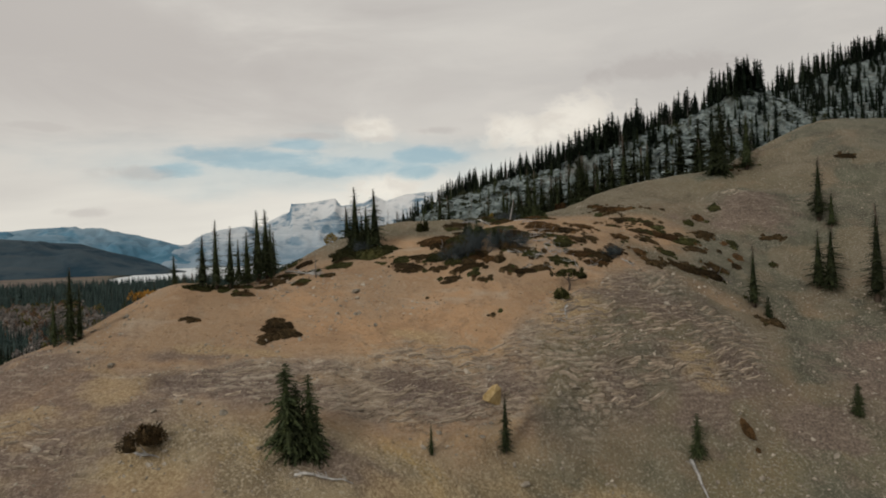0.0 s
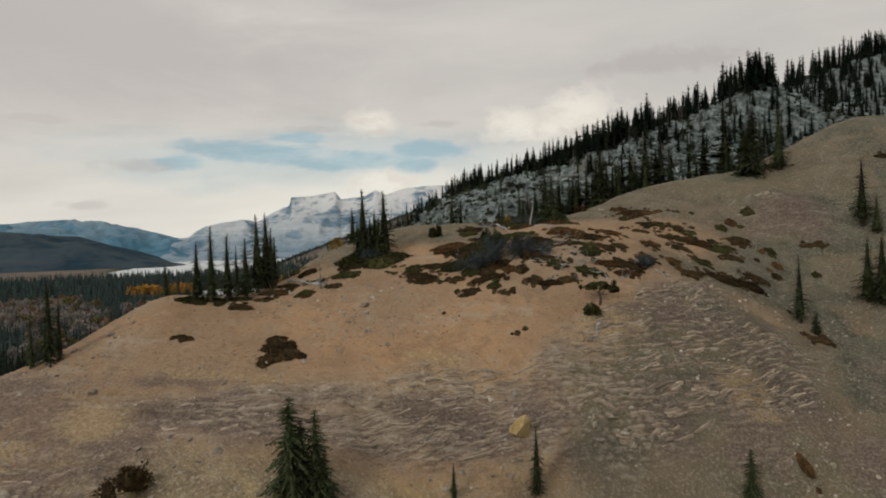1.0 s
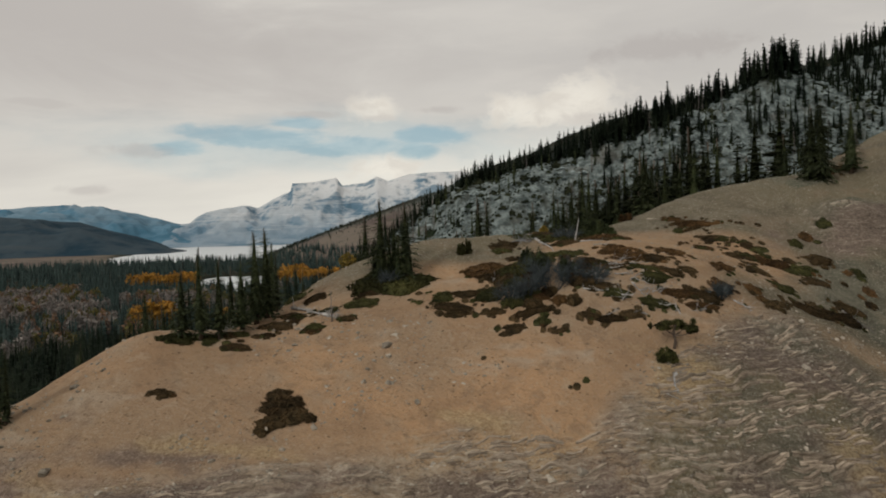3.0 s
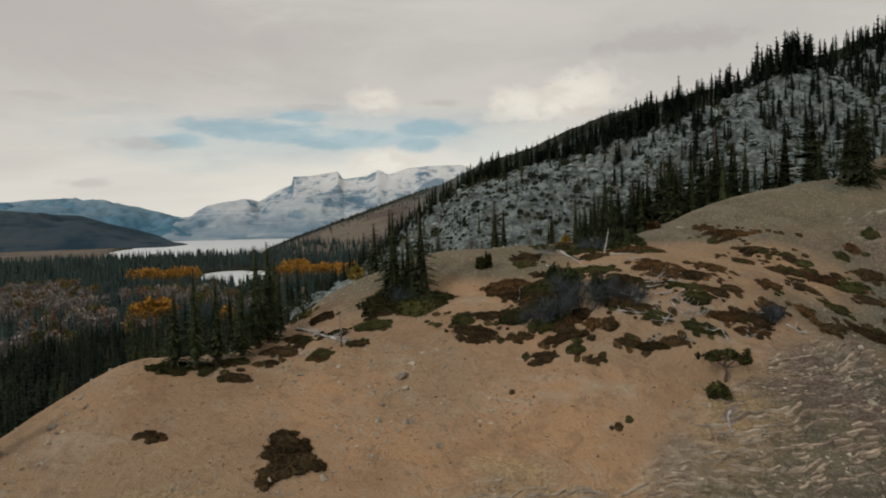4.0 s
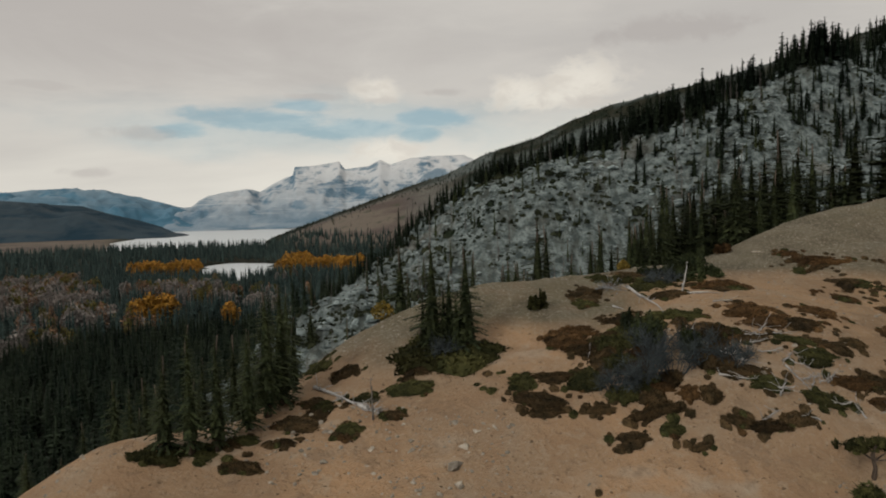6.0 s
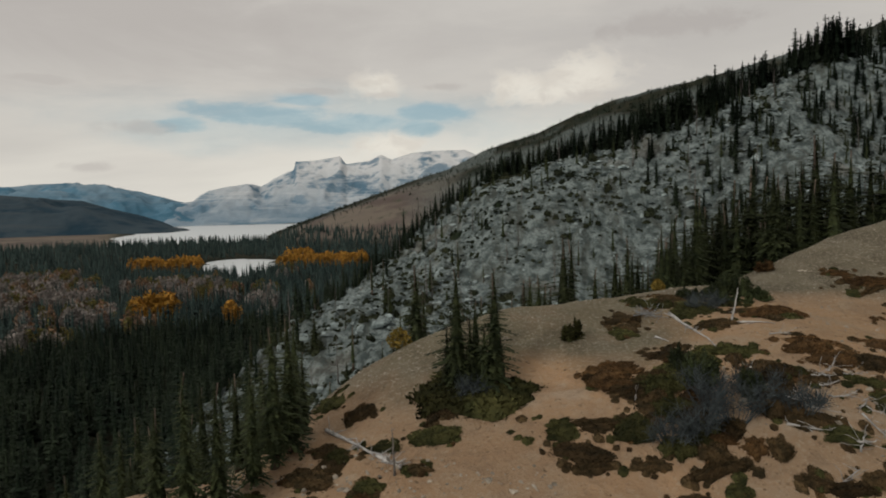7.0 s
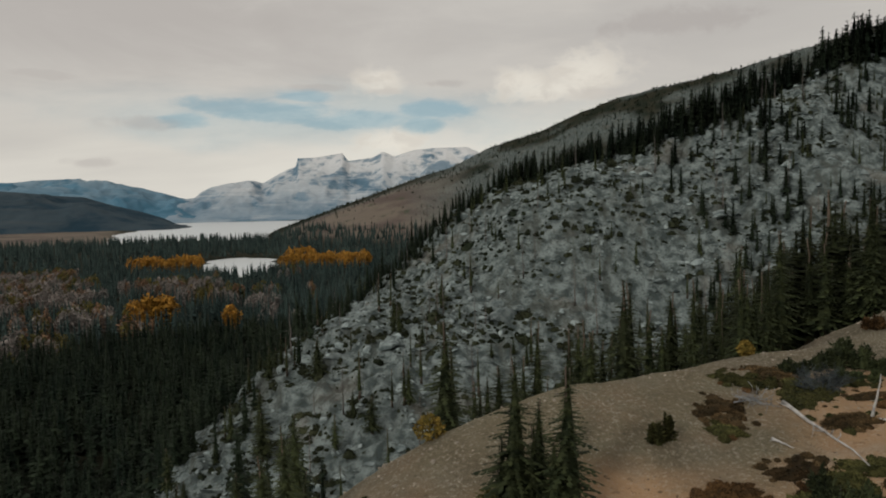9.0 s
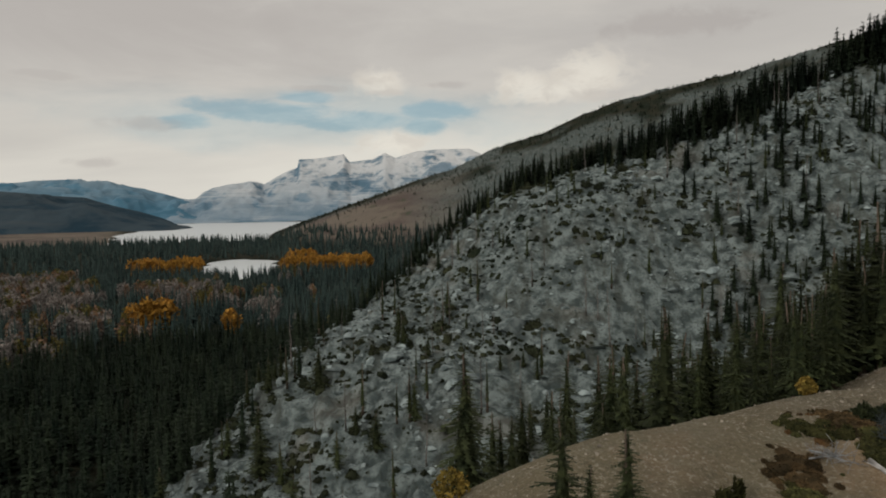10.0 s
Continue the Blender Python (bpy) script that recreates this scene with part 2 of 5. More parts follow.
    # pale line along each ledge edge: caught light put into the colour
    c = g.mix(g.math("MULTIPLY", g.math("MULTIPLY", g.mask("lit_lip"), g.ramp(fine, 0.36, 0.52)), 0.85), c, (0.56, 0.48, 0.38))
    c = g.mix(g.mask("rock"), c, rock)
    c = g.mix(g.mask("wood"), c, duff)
    c = g.mix(g.mask("talus"), c, talus)
    l.new(c, b.inputs["Base Color"])
    h = g.math("ADD", g.math("MULTIPLY", fine, 0.7), g.math("MULTIPLY", grit, 0.25))
    h = g.math("ADD", h, g.math("MULTIPLY", g.math("MULTIPLY", beds, g.mask("beds")), 0.9))
    h = g.math("ADD", h, g.math("MULTIPLY", pebble, 0.2))
    l.new(g.bump(h, 1.0, 0.6), b.inputs["Normal"])
    return m


def simple(name, low, high, scale=1.0, rough=0.9, spec=0.2, per_object=0.0, per_island=0.0, bump=0.0, squash=(1, 1, 1)):
    m, n, l, b = material(name, rough, spec)
    g = Graph(n, l)
    co = n.new("ShaderNodeTexCoord").outputs["Object"]
    co = g.stretch(co, squash)
    f = g.noise(co, scale, 5, 0.6)
    c = g.mix(g.ramp(f, 0.3, 0.7), low, high)
    if per_object:
        r = n.new("ShaderNodeObjectInfo").outputs["Random"]
        c = g.mix(1.0, c, g.mix(r, (1 - per_object,) * 3, (1 + per_object,) * 3), "MULTIPLY")
    if per_island:
        r = n.new("ShaderNodeNewGeometry").outputs["Random Per Island"]
        c = g.mix(1.0, c, g.mix(r, (1 - per_island,) * 3, (1 + per_island,) * 3), "MULTIPLY")
    l.new(c, b.inputs["Base Color"])
    if bump:
        l.new(g.bump(g.noise(co, scale * 4, 4, 0.7), 0.8, bump), b.inputs["Normal"])
    return m


GROUND = ground_material()
NEEDLES = simple("spruce_needles", (0.018, 0.026, 0.012), (0.050, 0.060, 0.024), 1.2, 0.8, 0.15, 0.35, 0.3)
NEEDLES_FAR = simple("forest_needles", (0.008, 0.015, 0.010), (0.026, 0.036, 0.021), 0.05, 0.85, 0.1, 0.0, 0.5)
# spruce needles again, paler and bluer: distance haze put into the colour
NEEDLES_HAZED = simple("hazed_needles", (0.024, 0.042, 0.040), (0.058, 0.084, 0.076), 0.02, 0.85, 0.1, 0.0, 0.4)
BARK = simple("bark", (0.06, 0.045, 0.035), (0.16, 0.125, 0.10), 3.0, 0.9, 0.1, 0.2, 0, 0.03, (1, 1, 0.2))
DEADWOOD = simple("weathered_wood", (0.24, 0.23, 0.22), (0.52, 0.505, 0.485), 2.0, 0.85, 0.15, 0.15, 0, 0.03)
GREYWOOD = simple("grey_branches", (0.13, 0.14, 0.15), (0.33, 0.34, 0.35), 2.0, 0.9, 0.1, 0.2, 0, 0.02)
SNAGWOOD = simple("dead_trunk_wood", (0.07, 0.065, 0.06), (0.20, 0.18, 0.165), 2.0, 0.9, 0.1, 0.3, 0, 0.03)
JUNIPER = simple("juniper_mat", (0.032, 0.025, 0.013), (0.088, 0.058, 0.028), 1.6, 0.9, 0.1, 0.5, 0.6)
JUNIPER_GREEN = simple("green_juniper", (0.029, 0.033, 0.013), (0.078, 0.075, 0.027), 1.6, 0.9, 0.1, 0.45, 0.6)
JUNIPER_RED = simple("russet_shrub", (0.050, 0.031, 0.015), (0.125, 0.071, 0.030), 1.6, 0.9, 0.1, 0.45, 0.6)
BRUSH = simple("bare_brush", (0.030, 0.038, 0.041), (0.078, 0.090, 0.093), 1.5, 0.9, 0.1, 0.2, 0.3)
GOLD = simple("autumn_leaves", (0.21, 0.11, 0.018), (0.43, 0.225, 0.045), 0.06, 0.85, 0.1, 0, 0.45)
TWIGS = simple("bare_twigs", (0.14, 0.13, 0.122), (0.27, 0.238, 0.215), 0.05, 0.9, 0.1, 0, 0.45)
RUSSET_TWIGS = simple("russet_leaves", (0.12, 0.075, 0.05), (0.24, 0.15, 0.095), 0.05, 0.9, 0.1, 0, 0.45)
OLIVE_LEAVES = simple("olive_leaves", (0.065, 0.065, 0.022), (0.15, 0.125, 0.04), 0.05, 0.9, 0.1, 0, 0.45)
YELLOW_LEAVES = simple("yellowing_leaves", (0.11, 0.085, 0.02), (0.26, 0.175, 0.04), 0.8, 0.9, 0.1, 0, 0.45)
SCRUB = simple("rock_scrub", (0.012, 0.018, 0.011), (0.040, 0.044, 0.024), 0.06, 0.9, 0.1, 0, 0.5)
BOULDER = simple("limestone_boulders", (0.074, 0.096, 0.098), (0.305, 0.358, 0.355), 0.4, 0.9, 0.15, 0, 0.4, 0.15)
LEDGE = simple("bedded_rock", (0.20, 0.158, 0.118), (0.44, 0.365, 0.285), 1.2, 0.95, 0.1, 0, 0.35, 0.12, (1, 1, 3))
OCHRE_STONE = simple("ochre_boulder", (0.30, 0.21, 0.09), (0.50, 0.38, 0.20), 1.2, 0.9, 0.1, 0, 0, 0.1)
STONE = simple("pale_stone", (0.22, 0.19, 0.15), (0.50, 0.44, 0.36), 2.0, 0.9, 0.15, 0.3, 0.3, 0.05)


def water_material():
    m, n, l, b = material("lake_water", 0.32, 0.5)
    g = Graph(n, l)
    # pale base colour stands in for the sky mirrored in the water
    b.inputs["Base Color"].default_value = (0.62, 0.655, 0.67, 1)
    b.inputs["IOR"].default_value = 1.33
    l.new(g.bump(g.noise(g.stretch(g.place(), (1, 0.35, 1)), 0.25, 4), 0.5, 0.6), b.inputs["Normal"])
    return m


WATER = water_material()


def range_material(name, dark, pale, snow, snow_low, snow_high, bands):
    m, n, l, b = material(name, 0.95, 0.05)
    g = Graph(n, l)
    p = g.place()
    z = n.new("ShaderNodeSeparateXYZ")
    l.new(p, z.inputs[0])
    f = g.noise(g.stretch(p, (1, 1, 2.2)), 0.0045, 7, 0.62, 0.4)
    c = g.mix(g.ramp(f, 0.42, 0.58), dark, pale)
    band = g.noise(g.stretch(p, (0.0012, 0.0012, 0.03)), 1.0, 5, 0.6, 0.5)
    c = g.mix(g.math("MULTIPLY", g.ramp(band, 0.5, 0.62), bands), c, snow)
    flat = n.new("ShaderNodeSeparateXYZ")
    l.new(n.new("ShaderNodeNewGeometry").outputs["Normal"], flat.inputs[0])
    lay = g.math("ADD", g.math("MULTIPLY", g.noise(p, 0.006, 6, 0.65), 1.1), g.math("MULTIPLY", flat.outputs[2], 0.35))
    high = g.ramp(z.outputs[2], snow_low, snow_high)
    c = g.mix(g.math("MULTIPLY", g.ramp(lay, 0.72, 0.88), high), c, snow)
    l.new(c, b.inputs["Base Color"])
    l.new(g.bump(f, 0.6, 30), b.inputs["Normal"])
    return m


# aerial haze is mixed into these base colours as blue and pale tones
MASSIF = range_material("hazed_limestone", (0.105, 0.185, 0.255), (0.205, 0.280, 0.345), (0.62, 0.635, 0.645), -60, 420, 0.42)
HAZED_RANGE = range_material("hazed_range", (0.066, 0.162, 0.238), (0.105, 0.215, 0.30), (0.42, 0.46, 0.48), 40, 600, 0.12)
WOODED = range_material("hazed_woodland", (0.020, 0.043, 0.062), (0.046, 0.068, 0.084), (0.10, 0.10, 0.095), 0, 900, 0.25)


# ---- land form ----
def hashed(i, j, seed):
    h = (i * 374761393 + j * 668265263 + seed * 974711) & 0x7FFFFFFF
    h = ((h ^ (h >> 13)) * 1274126177) & 0x7FFFFFFF
    return ((h ^ (h >> 16)) & 0xFFFF) / 65535.0


def lattice(x, y, seed=0):
    """Smooth value noise from 0 to 1 on a unit lattice."""
    i, j = np.floor(x).astype(np.int64), np.floor(y).astype(np.int64)
    u, v = x - i, y - j
    u, v = u * u * u * (u * (6 * u - 15) + 10), v * v * v * (v * (6 * v - 15) + 10)
    a, b = hashed(i, j, seed), hashed(i + 1, j, seed)
    c, d = hashed(i, j + 1, seed), hashed(i + 1, j + 1, seed)
    return (a * (1 - u) + b * u) * (1 - v) + (c * (1 - u) + d * u) * v


def cloudy(x, y, seed=0, octaves=4, gain=0.5):
    t, a, s = 0.0, 1.0, 0.0
    for k in range(octaves):
        t, s = t + a * lattice(x * 2 ** k + 17.3 * k, y * 2 ** k + 9.1 * k, seed + k), s + a
        a *= gain
    return t / s


def soft_least(planes, k):
    a = np.stack([-q / k for q in planes])
    m = a.max(0)
    return -k * (m + np.log(np.exp(a - m).sum(0)))


def swells(x, y, xs, ys, wide, deep, heights):
    z = 0
    for k, (cx, cy) in enumerate((cx, cy) for cx in xs for cy in ys):
        z = z + heights[k] * np.exp(-((x - cx) / wide) ** 2 - ((y - cy) / deep) ** 2)
    return z


KNOLL_BUMPS = ((-37, 86, 6, 1.7), (-44, 77, 4, -0.6), (57, 133, 13, 2.8), (5, 122, 6, -1.3), (12, 120, 5, -0.5), (-14, 109, 5, 0.7), (-6, 104, 5, -0.7), (-30, 76, 5, 0.7))


def knoll(x, y):
    """The ochre spur: front, crown, back and valley flank, with gentle swells."""
    z = soft_least((10.56 - 0.095 * x + 0.556 * y, 33.02 + 0.236 * x + 0.511 * y,
                    156.42 + 0.459 * x - 0.691 * y, 97.05 + 0.816 * x - 0.052 * y), 2.0)
    return z + swells(x, y, (-40, -15, 10, 35, 60, 85), (62, 80, 98, 116, 136), 18, 13, (
        1.9, 1.4, -5.4, -1.9, -0.4, 3.8, 0.8, -0.5, -3.4, -1.7, -6.4, 1.7, 3.6, -3.8, -1.0,
        -4.3, -3.1, -3.4, -0.4, -2.9, -0.1, 0.8, 1.4, 1.0, 1.3, 0.0, 1.1, 5.8, 9.5, 3.0)) + sum(
            h * np.exp(-((x - cx) / w) ** 2 - ((y - cy) / w) ** 2) for cx, cy, w, h in KNOLL_BUMPS)


def rock_slope(x, y):
    """The limestone slope behind the spur, its crest and its valley edge."""
    z = soft_least((-33.59 + 0.107 * x + 0.386 * y, 295.68 + 0.855 * x - 0.633 * y, 127.31 + 1.315 * x + 0.101 * y), 3.0)
    return z + swells(x, y, (-90, -50, -10, 30, 70, 110), (200, 235, 270, 305, 340), 30, 26, (
        -1.8, -0.6, -11.4, -7.6, -4.2, 5.5, 1.2, -5.7, 5.5, 7.8, -3.9, -2.9, 12.2, 2.6, 1.1,
        -0.5, -15.0, 1.6, 11.7, -11.6, 0.0, -0.6, 5.3, 16.3, 3.5, 0.0, 0.0, -3.1, -4.6, 22.1))


HOME = (-19.7, 69.6)
FAR_CREST_AZ = (-24, -20.6, -17.0, -13.3, -9.6, -5.9, -2.65, 1.5, 4.6, 7.7, 11.9, 15.9, 19.7, 23.2, 30, 45)
FAR_CREST_Z = (0, 5, 52, 96, 140, 178, 229, 270, 318, 350, 376, 400, 430, 455, 520, 600)


def around(x, y):
    dx, dy = x - HOME[0], y - HOME[1]
    return np.degrees(np.arctan2(dx, dy)), np.hypot(dx, dy)


def far_hill(x, y):
    """The long wooded shoulder with reddish talus, across the side valley."""
    az, d = around(x, y)
    crest = np.interp(az, FAR_CREST_AZ, FAR_CREST_Z)
    rise = np.interp(d, (1150, 1400, 1750, 1900, 2100, 2700), (0, 0.12, 0.80, 1.0, 0.93, 0.2))
    rough = (cloudy(x / 160, y / 160, 31, 4) - 0.5) * 22 * np.clip(rise * 1.3, 0, 1) * np.clip(crest / 80, 0, 1)
    return crest * rise + rough * (rise < 0.99) - 2 * (crest < 1)


def pond_depth(x, y):
    az, d = around(x, y)
    wob = (cloudy(x / 60, y / 60, 5, 3) - 0.5) * 0.5
    pond = 1 - np.hypot((az + 23.1) / 3.7, (d - 990) / 185) + wob
    lake = np.minimum(np.minimum((d - 1720) / 200, (3950 - d) / 200),
                      np.minimum((az + np.interp(d, (1700, 2300, 3300, 3950), (33.2, 32.6, 28.7, 28.4))) * 0.5, (-15 - az) * 0.5)) + wob
    return np.clip(np.maximum(pond * 3, lake), -1, 1)


# stained rock and earth: x, y, half width, half depth
OCHRE_STAINS = ((-26, 58.5, 3.5, 2.2), (-33, 67, 4.5, 2), (-38, 62, 4, 2.5), (20.5, 80.5, 2.2, 2.6), (8.5, 84, 3, 2.5), (3, 66, 5, 2.5), (-3, 62, 5, 2), (10, 68, 4, 2), (-24, 72.5, 5, 1), (-8, 78, 3, 1), (-14, 56, 5, 2))
UMBER_STAINS = ((-21, 67, 8, 2.6), (-31, 64, 5, 1.2), (-42, 67, 8, 6), (-36, 60, 7, 4), (-30, 71, 6, 1.5), (38, 84, 6, 5), (30, 78, 5, 4), (-12, 62, 4, 2), (-4, 72, 6, 2.2), (3, 75, 4, 1.8), (19, 87, 6, 3), (20, 78, 4, 3), (35, 113, 8, 4), (25, 82, 3, 3), (-34, 57, 5, 1.4), (-29, 55, 4, 1.2), (12, 77, 4, 2))


def stains(x, y, spots, seed):
    """The share of a stain with a torn outline."""
    f = np.full(x.shape, -1.0)
    for cx, cy, a, b in spots:
        f = np.maximum(f, 1 - np.hypot((x - cx) / a, (y - cy) / b) * 0.72)
    return np.clip((f + 1.5 * (cloudy(x / 4, y / 2.4, seed, 4, 0.6) - 0.5) - 0.12) * 2.2, 0, 1)


def land(x, y):
    """Height of the ground and the shares of its kinds."""
    k, s = knoll(x, y), rock_slope(x, y)
    near = np.clip((900 - np.hypot(x, y - 200)) / 300, 0, 1)
    valley = cloudy(x / 90, y / 90, 3, 3) * 4
    hill = far_hill(x, y)
    rock = np.clip((s - k) / 3 + 0.2 + (cloudy(x / 5, y / 5, 8, 3) - 0.5) * 1.5, 0, 1)
    # relief of each kind
    n1, n2 = cloudy(x / 7, y / 7, 11, 4), cloudy(x / 2.2, y / 2.2, 12, 3)
    ridged = 1 - np.abs(2 * cloudy(x / 9 + 0.03 * y, y / 9, 13, 4) - 1)
    wander = 5 * (cloudy(x / 9, y / 9, 21, 4) - 0.5)
    low = np.interp(x, (-36, -22, -9, 9, 20, 32), (66, 63, 65.5, 72, 76, 82)) + wander
    top = np.interp(x, (-36, -22, -9, 0, 9, 20, 30), (69, 72, 77.5, 80, 89, 95, 90)) + wander
    front = np.clip((top - y) / 2.5, 0, 1) * np.clip((y - low) / 2.5, 0, 1) * np.clip((x + 38) / 6, 0, 1) * np.clip((31 - x) / 5, 0, 1)
    gravel = np.clip((low + 1.5 - y) / 4, 0, 1) * np.clip((cloudy(x / 13, y / 9, 25, 4) - 0.30) * 5, 0, 1)
    mound = np.clip(1 - np.hypot((x - 37) / 8, (y - 116) / 5), 0, 1)
    worn = np.clip((-24 - x) / 8, 0, 1) * np.clip((70 + wander - y) / 5, 0, 1) * np.clip((cloudy(x / 8, y / 5, 24, 4) - 0.34) * 5, 0, 1) * 0.6
    beds = np.clip(front + worn + np.clip(mound * 2.5, 0, 1), 0, 1)
    phase = k * 1.75 + 2.2 * cloudy(x / 9, y / 9, 22, 4, 0.6) + 0.5 * n2
    step = phase % 1.0
    ledge = np.clip((step - 0.55) / 0.38, 0, 1)
    ledge = ledge * ledge * (3 - 2 * ledge) - step
    broken = np.clip(3.2 * cloudy(x / 5, y / 3, 27, 3) - 1.2, 0, 1)
    k = k + (n1 - 0.5) * 0.9 + (n2 - 0.5) * 0.3 + mound * 1.8
    k = k + beds * (ledge * broken * 0.4 + (ridged - 0.6) * 1.0 + (n2 - 0.5) * 0.45 + (lattice(x / 0.8, y / 0.8, 28) - 0.5) * 0.28)
    k = k + gravel * (lattice(x / 0.7, y / 0.7, 29) - 0.5) * 0.22
    # tilted limestone beds, stepping down the slope
    tread = (s * 0.30 + 0.02 * x + 2.6 * cloudy(x / 34, y / 34, 15, 4, 0.55)) % 1.0
    lit_lip = beds * broken * np.clip((step - 0.72) / 0.12, 0, 1)
    riser = np.clip((tread - 0.62) / 0.3, 0, 1)
    riser = riser * riser * (3 - 2 * riser) - tread
    s = s + (ridged - 0.6) * 3.6 + (n2 - 0.5) * 2.0 + (cloudy(x / 22, y / 22, 14, 2) - 0.5) * 3 + riser * 2.4 * np.clip(2.6 * cloudy(x / 20, y / 12, 16, 3) - 0.7, 0, 1)
    z = np.logaddexp(np.logaddexp(k / 1.2, s / 1.2), np.zeros_like(k)) * 1.2
    z = np.where(near > 0, near * z, 0) + valley * np.clip(1 - z / 8, 0, 1)
    z = np.maximum(z, hill)
    depth = pond_depth(x, y)
    z = np.where((depth > 0) & (z < 12), -3 * depth, z)
    high = np.maximum(k, s)
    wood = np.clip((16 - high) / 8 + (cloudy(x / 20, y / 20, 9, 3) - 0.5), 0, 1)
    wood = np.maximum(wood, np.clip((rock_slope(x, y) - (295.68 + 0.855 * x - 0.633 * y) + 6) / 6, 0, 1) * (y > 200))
    az, d = around(x, y)
    talus = np.clip((hill - 6) / 10, 0, 1) * np.clip((0.93 - hill / np.maximum(np.interp(az, FAR_CREST_AZ, FAR_CREST_Z), 1)) * 12, 0, 1)
    talus = talus * np.clip((-4 - az) / 6, 0, 1) * (d > 1100)
    shore = np.clip((-31.5 - az) / 1.5, 0, 1) * np.clip((d - 1740) / 40, 0, 1) * np.clip((2900 - d) / 100, 0, 1) * (hill < 6)
    talus = np.maximum(talus, shore)
    wood = wood * (1 - shore)
    cliff = np.clip((hill - 30) / 20, 0, 1) * np.clip((az + 9) / 5, 0, 1) * np.clip((cloudy(x / 150, y / 90, 87, 4) - 0.40) * 7, 0, 1)
    rock = np.maximum(rock, 0.55 * cliff * (d > 1100))
    wood = np.where((hill > 20) & (d > 1100), np.clip(1 - 0.6 * cliff - talus, 0, 1), wood)
    scree = np.clip((x - 19 + (n1 - 0.5) * 16) / 12, 0, 1) * np.clip((cloudy(x / 11, y / 8, 26, 4) - 0.22) * 4, 0.3, 1)
    scree = np.maximum(scree, np.clip((x - 6 - 0.5 * (y - 84) + (n1 - 0.5) * 14) / 9, 0, 0.75) * (y < 92))
    # grey crown soil, spread wider to paint in the vignette's darkening too
    crown = np.clip((y - 97 + 0.3 * np.maximum(x, 0) + (n1 - 0.5) * 14) / 8, 0, 0.85) * np.clip((np.hypot((x - 12) / 15, (y - 106) / 9) - 0.75) * 3, 0.25, 1)
    scree = np.maximum(scree, crown)
    ochre, umber = stains(x, y, OCHRE_STAINS, 38), stains(x, y, UMBER_STAINS, 39)
    return z, beds, scree, rock, wood, talus, gravel, ochre, umber, lit_lip


def spaced(stops):
    """Grid lines: pairs of a place and the step from it on, steps growing smoothly between."""
    out, (at, step) = [], stops[0]
    for nxt, nstep in stops[1:]:
        while at < nxt:
            out.append(at)
            at += step
            step += (nstep - step) * min(1.0, step / max(nxt - at, step))
        step = nstep
    return np.array(out)


def sheet(name, xs, ys, fn, mat, masks=()):
    X, Y = np.meshgrid(xs, ys)
    got = fn(X.ravel(), Y.ravel())
    me = bpy.data.meshes.new(name)
    nx, ny = len(xs), len(ys)
    co = np.stack([X.ravel(), Y.ravel(), got[0]], 1)
    i = np.arange(nx * ny).reshape(ny, nx)
    quads = np.stack([i[:-1, :-1], i[:-1, 1:], i[1:, 1:], i[1:, :-1]], -1).reshape(-1, 4)
    fill(me, co, quads)
    for mname, values in zip(masks, got[1:]):
        me.attributes.new(mname, "FLOAT", "POINT").data.foreach_set("value", values.astype(np.float32))
    me.materials.append(mat)
    return new(name, me), [layer.reshape(ny, nx) for layer in got]


def fill(me, co, faces, smooth=True):
    """Fill a mesh from arrays of corners and of equal-sided faces."""
    n, k = faces.shape
    me.vertices.add(len(co))
    me.vertices.foreach_set("co", np.ascontiguousarray(co, np.float32).ravel())
    me.loops.add(n * k)
    me.loops.foreach_set("vertex_index", np.ascontiguousarray(faces, np.int32).ravel())
    me.polygons.add(n)
    me.polygons.foreach_set("loop_start", np.arange(0, n * k, k, dtype=np.int32))
    me.polygons.foreach_set("use_smooth", np.full(n, smooth))
    me.update(calc_edges=True)

# ---- ground, water and far ranges ----
GX = spaced(((-4900, 260), (-1400, 40), (-500, 24), (-130, 1.6), (-62, 0.4), (78, 0.4), (150, 1.8), (700, 30), (1600, 60), (4900, 260)))
GY = spaced(((-1500, 200), (0, 10), (50, 0.3), (60, 0.22), (94, 0.22), (138, 0.45), (180, 1.2), (400, 1.4), (620, 16), (2200, 28), (4950, 160)))
ground, LAYERS = sheet("ground", GX, GY, land, GROUND, ("beds", "scree", "rock", "wood", "talus", "gravel", "ochre", "umber", "lit_lip"))
ground = tagged(ground, "bare ochre hillside, grey rock slope and forest floor", "hillside", kind="structure")


def sampled(layer, x, y):
    """A layer of the ground sheet (0: height, 1: beds) between its grid lines."""
    x, y = np.asarray(x, float), np.asarray(y, float)
    i = np.clip(np.searchsorted(GX, x) - 1, 0, len(GX) - 2)
    j = np.clip(np.searchsorted(GY, y) - 1, 0, len(GY) - 2)
    u, v = (x - GX[i]) / (GX[i + 1] - GX[i]), (y - GY[j]) / (GY[j + 1] - GY[j])
    a = LAYERS[layer]
    return (a[j, i] * (1 - u) + a[j, i + 1] * u) * (1 - v) + (a[j + 1, i] * (1 - u) + a[j + 1, i + 1] * u) * v


def heights(x, y):
    return sampled(0, x, y)


def height(x, y):
    return float(sampled(0, x, y))


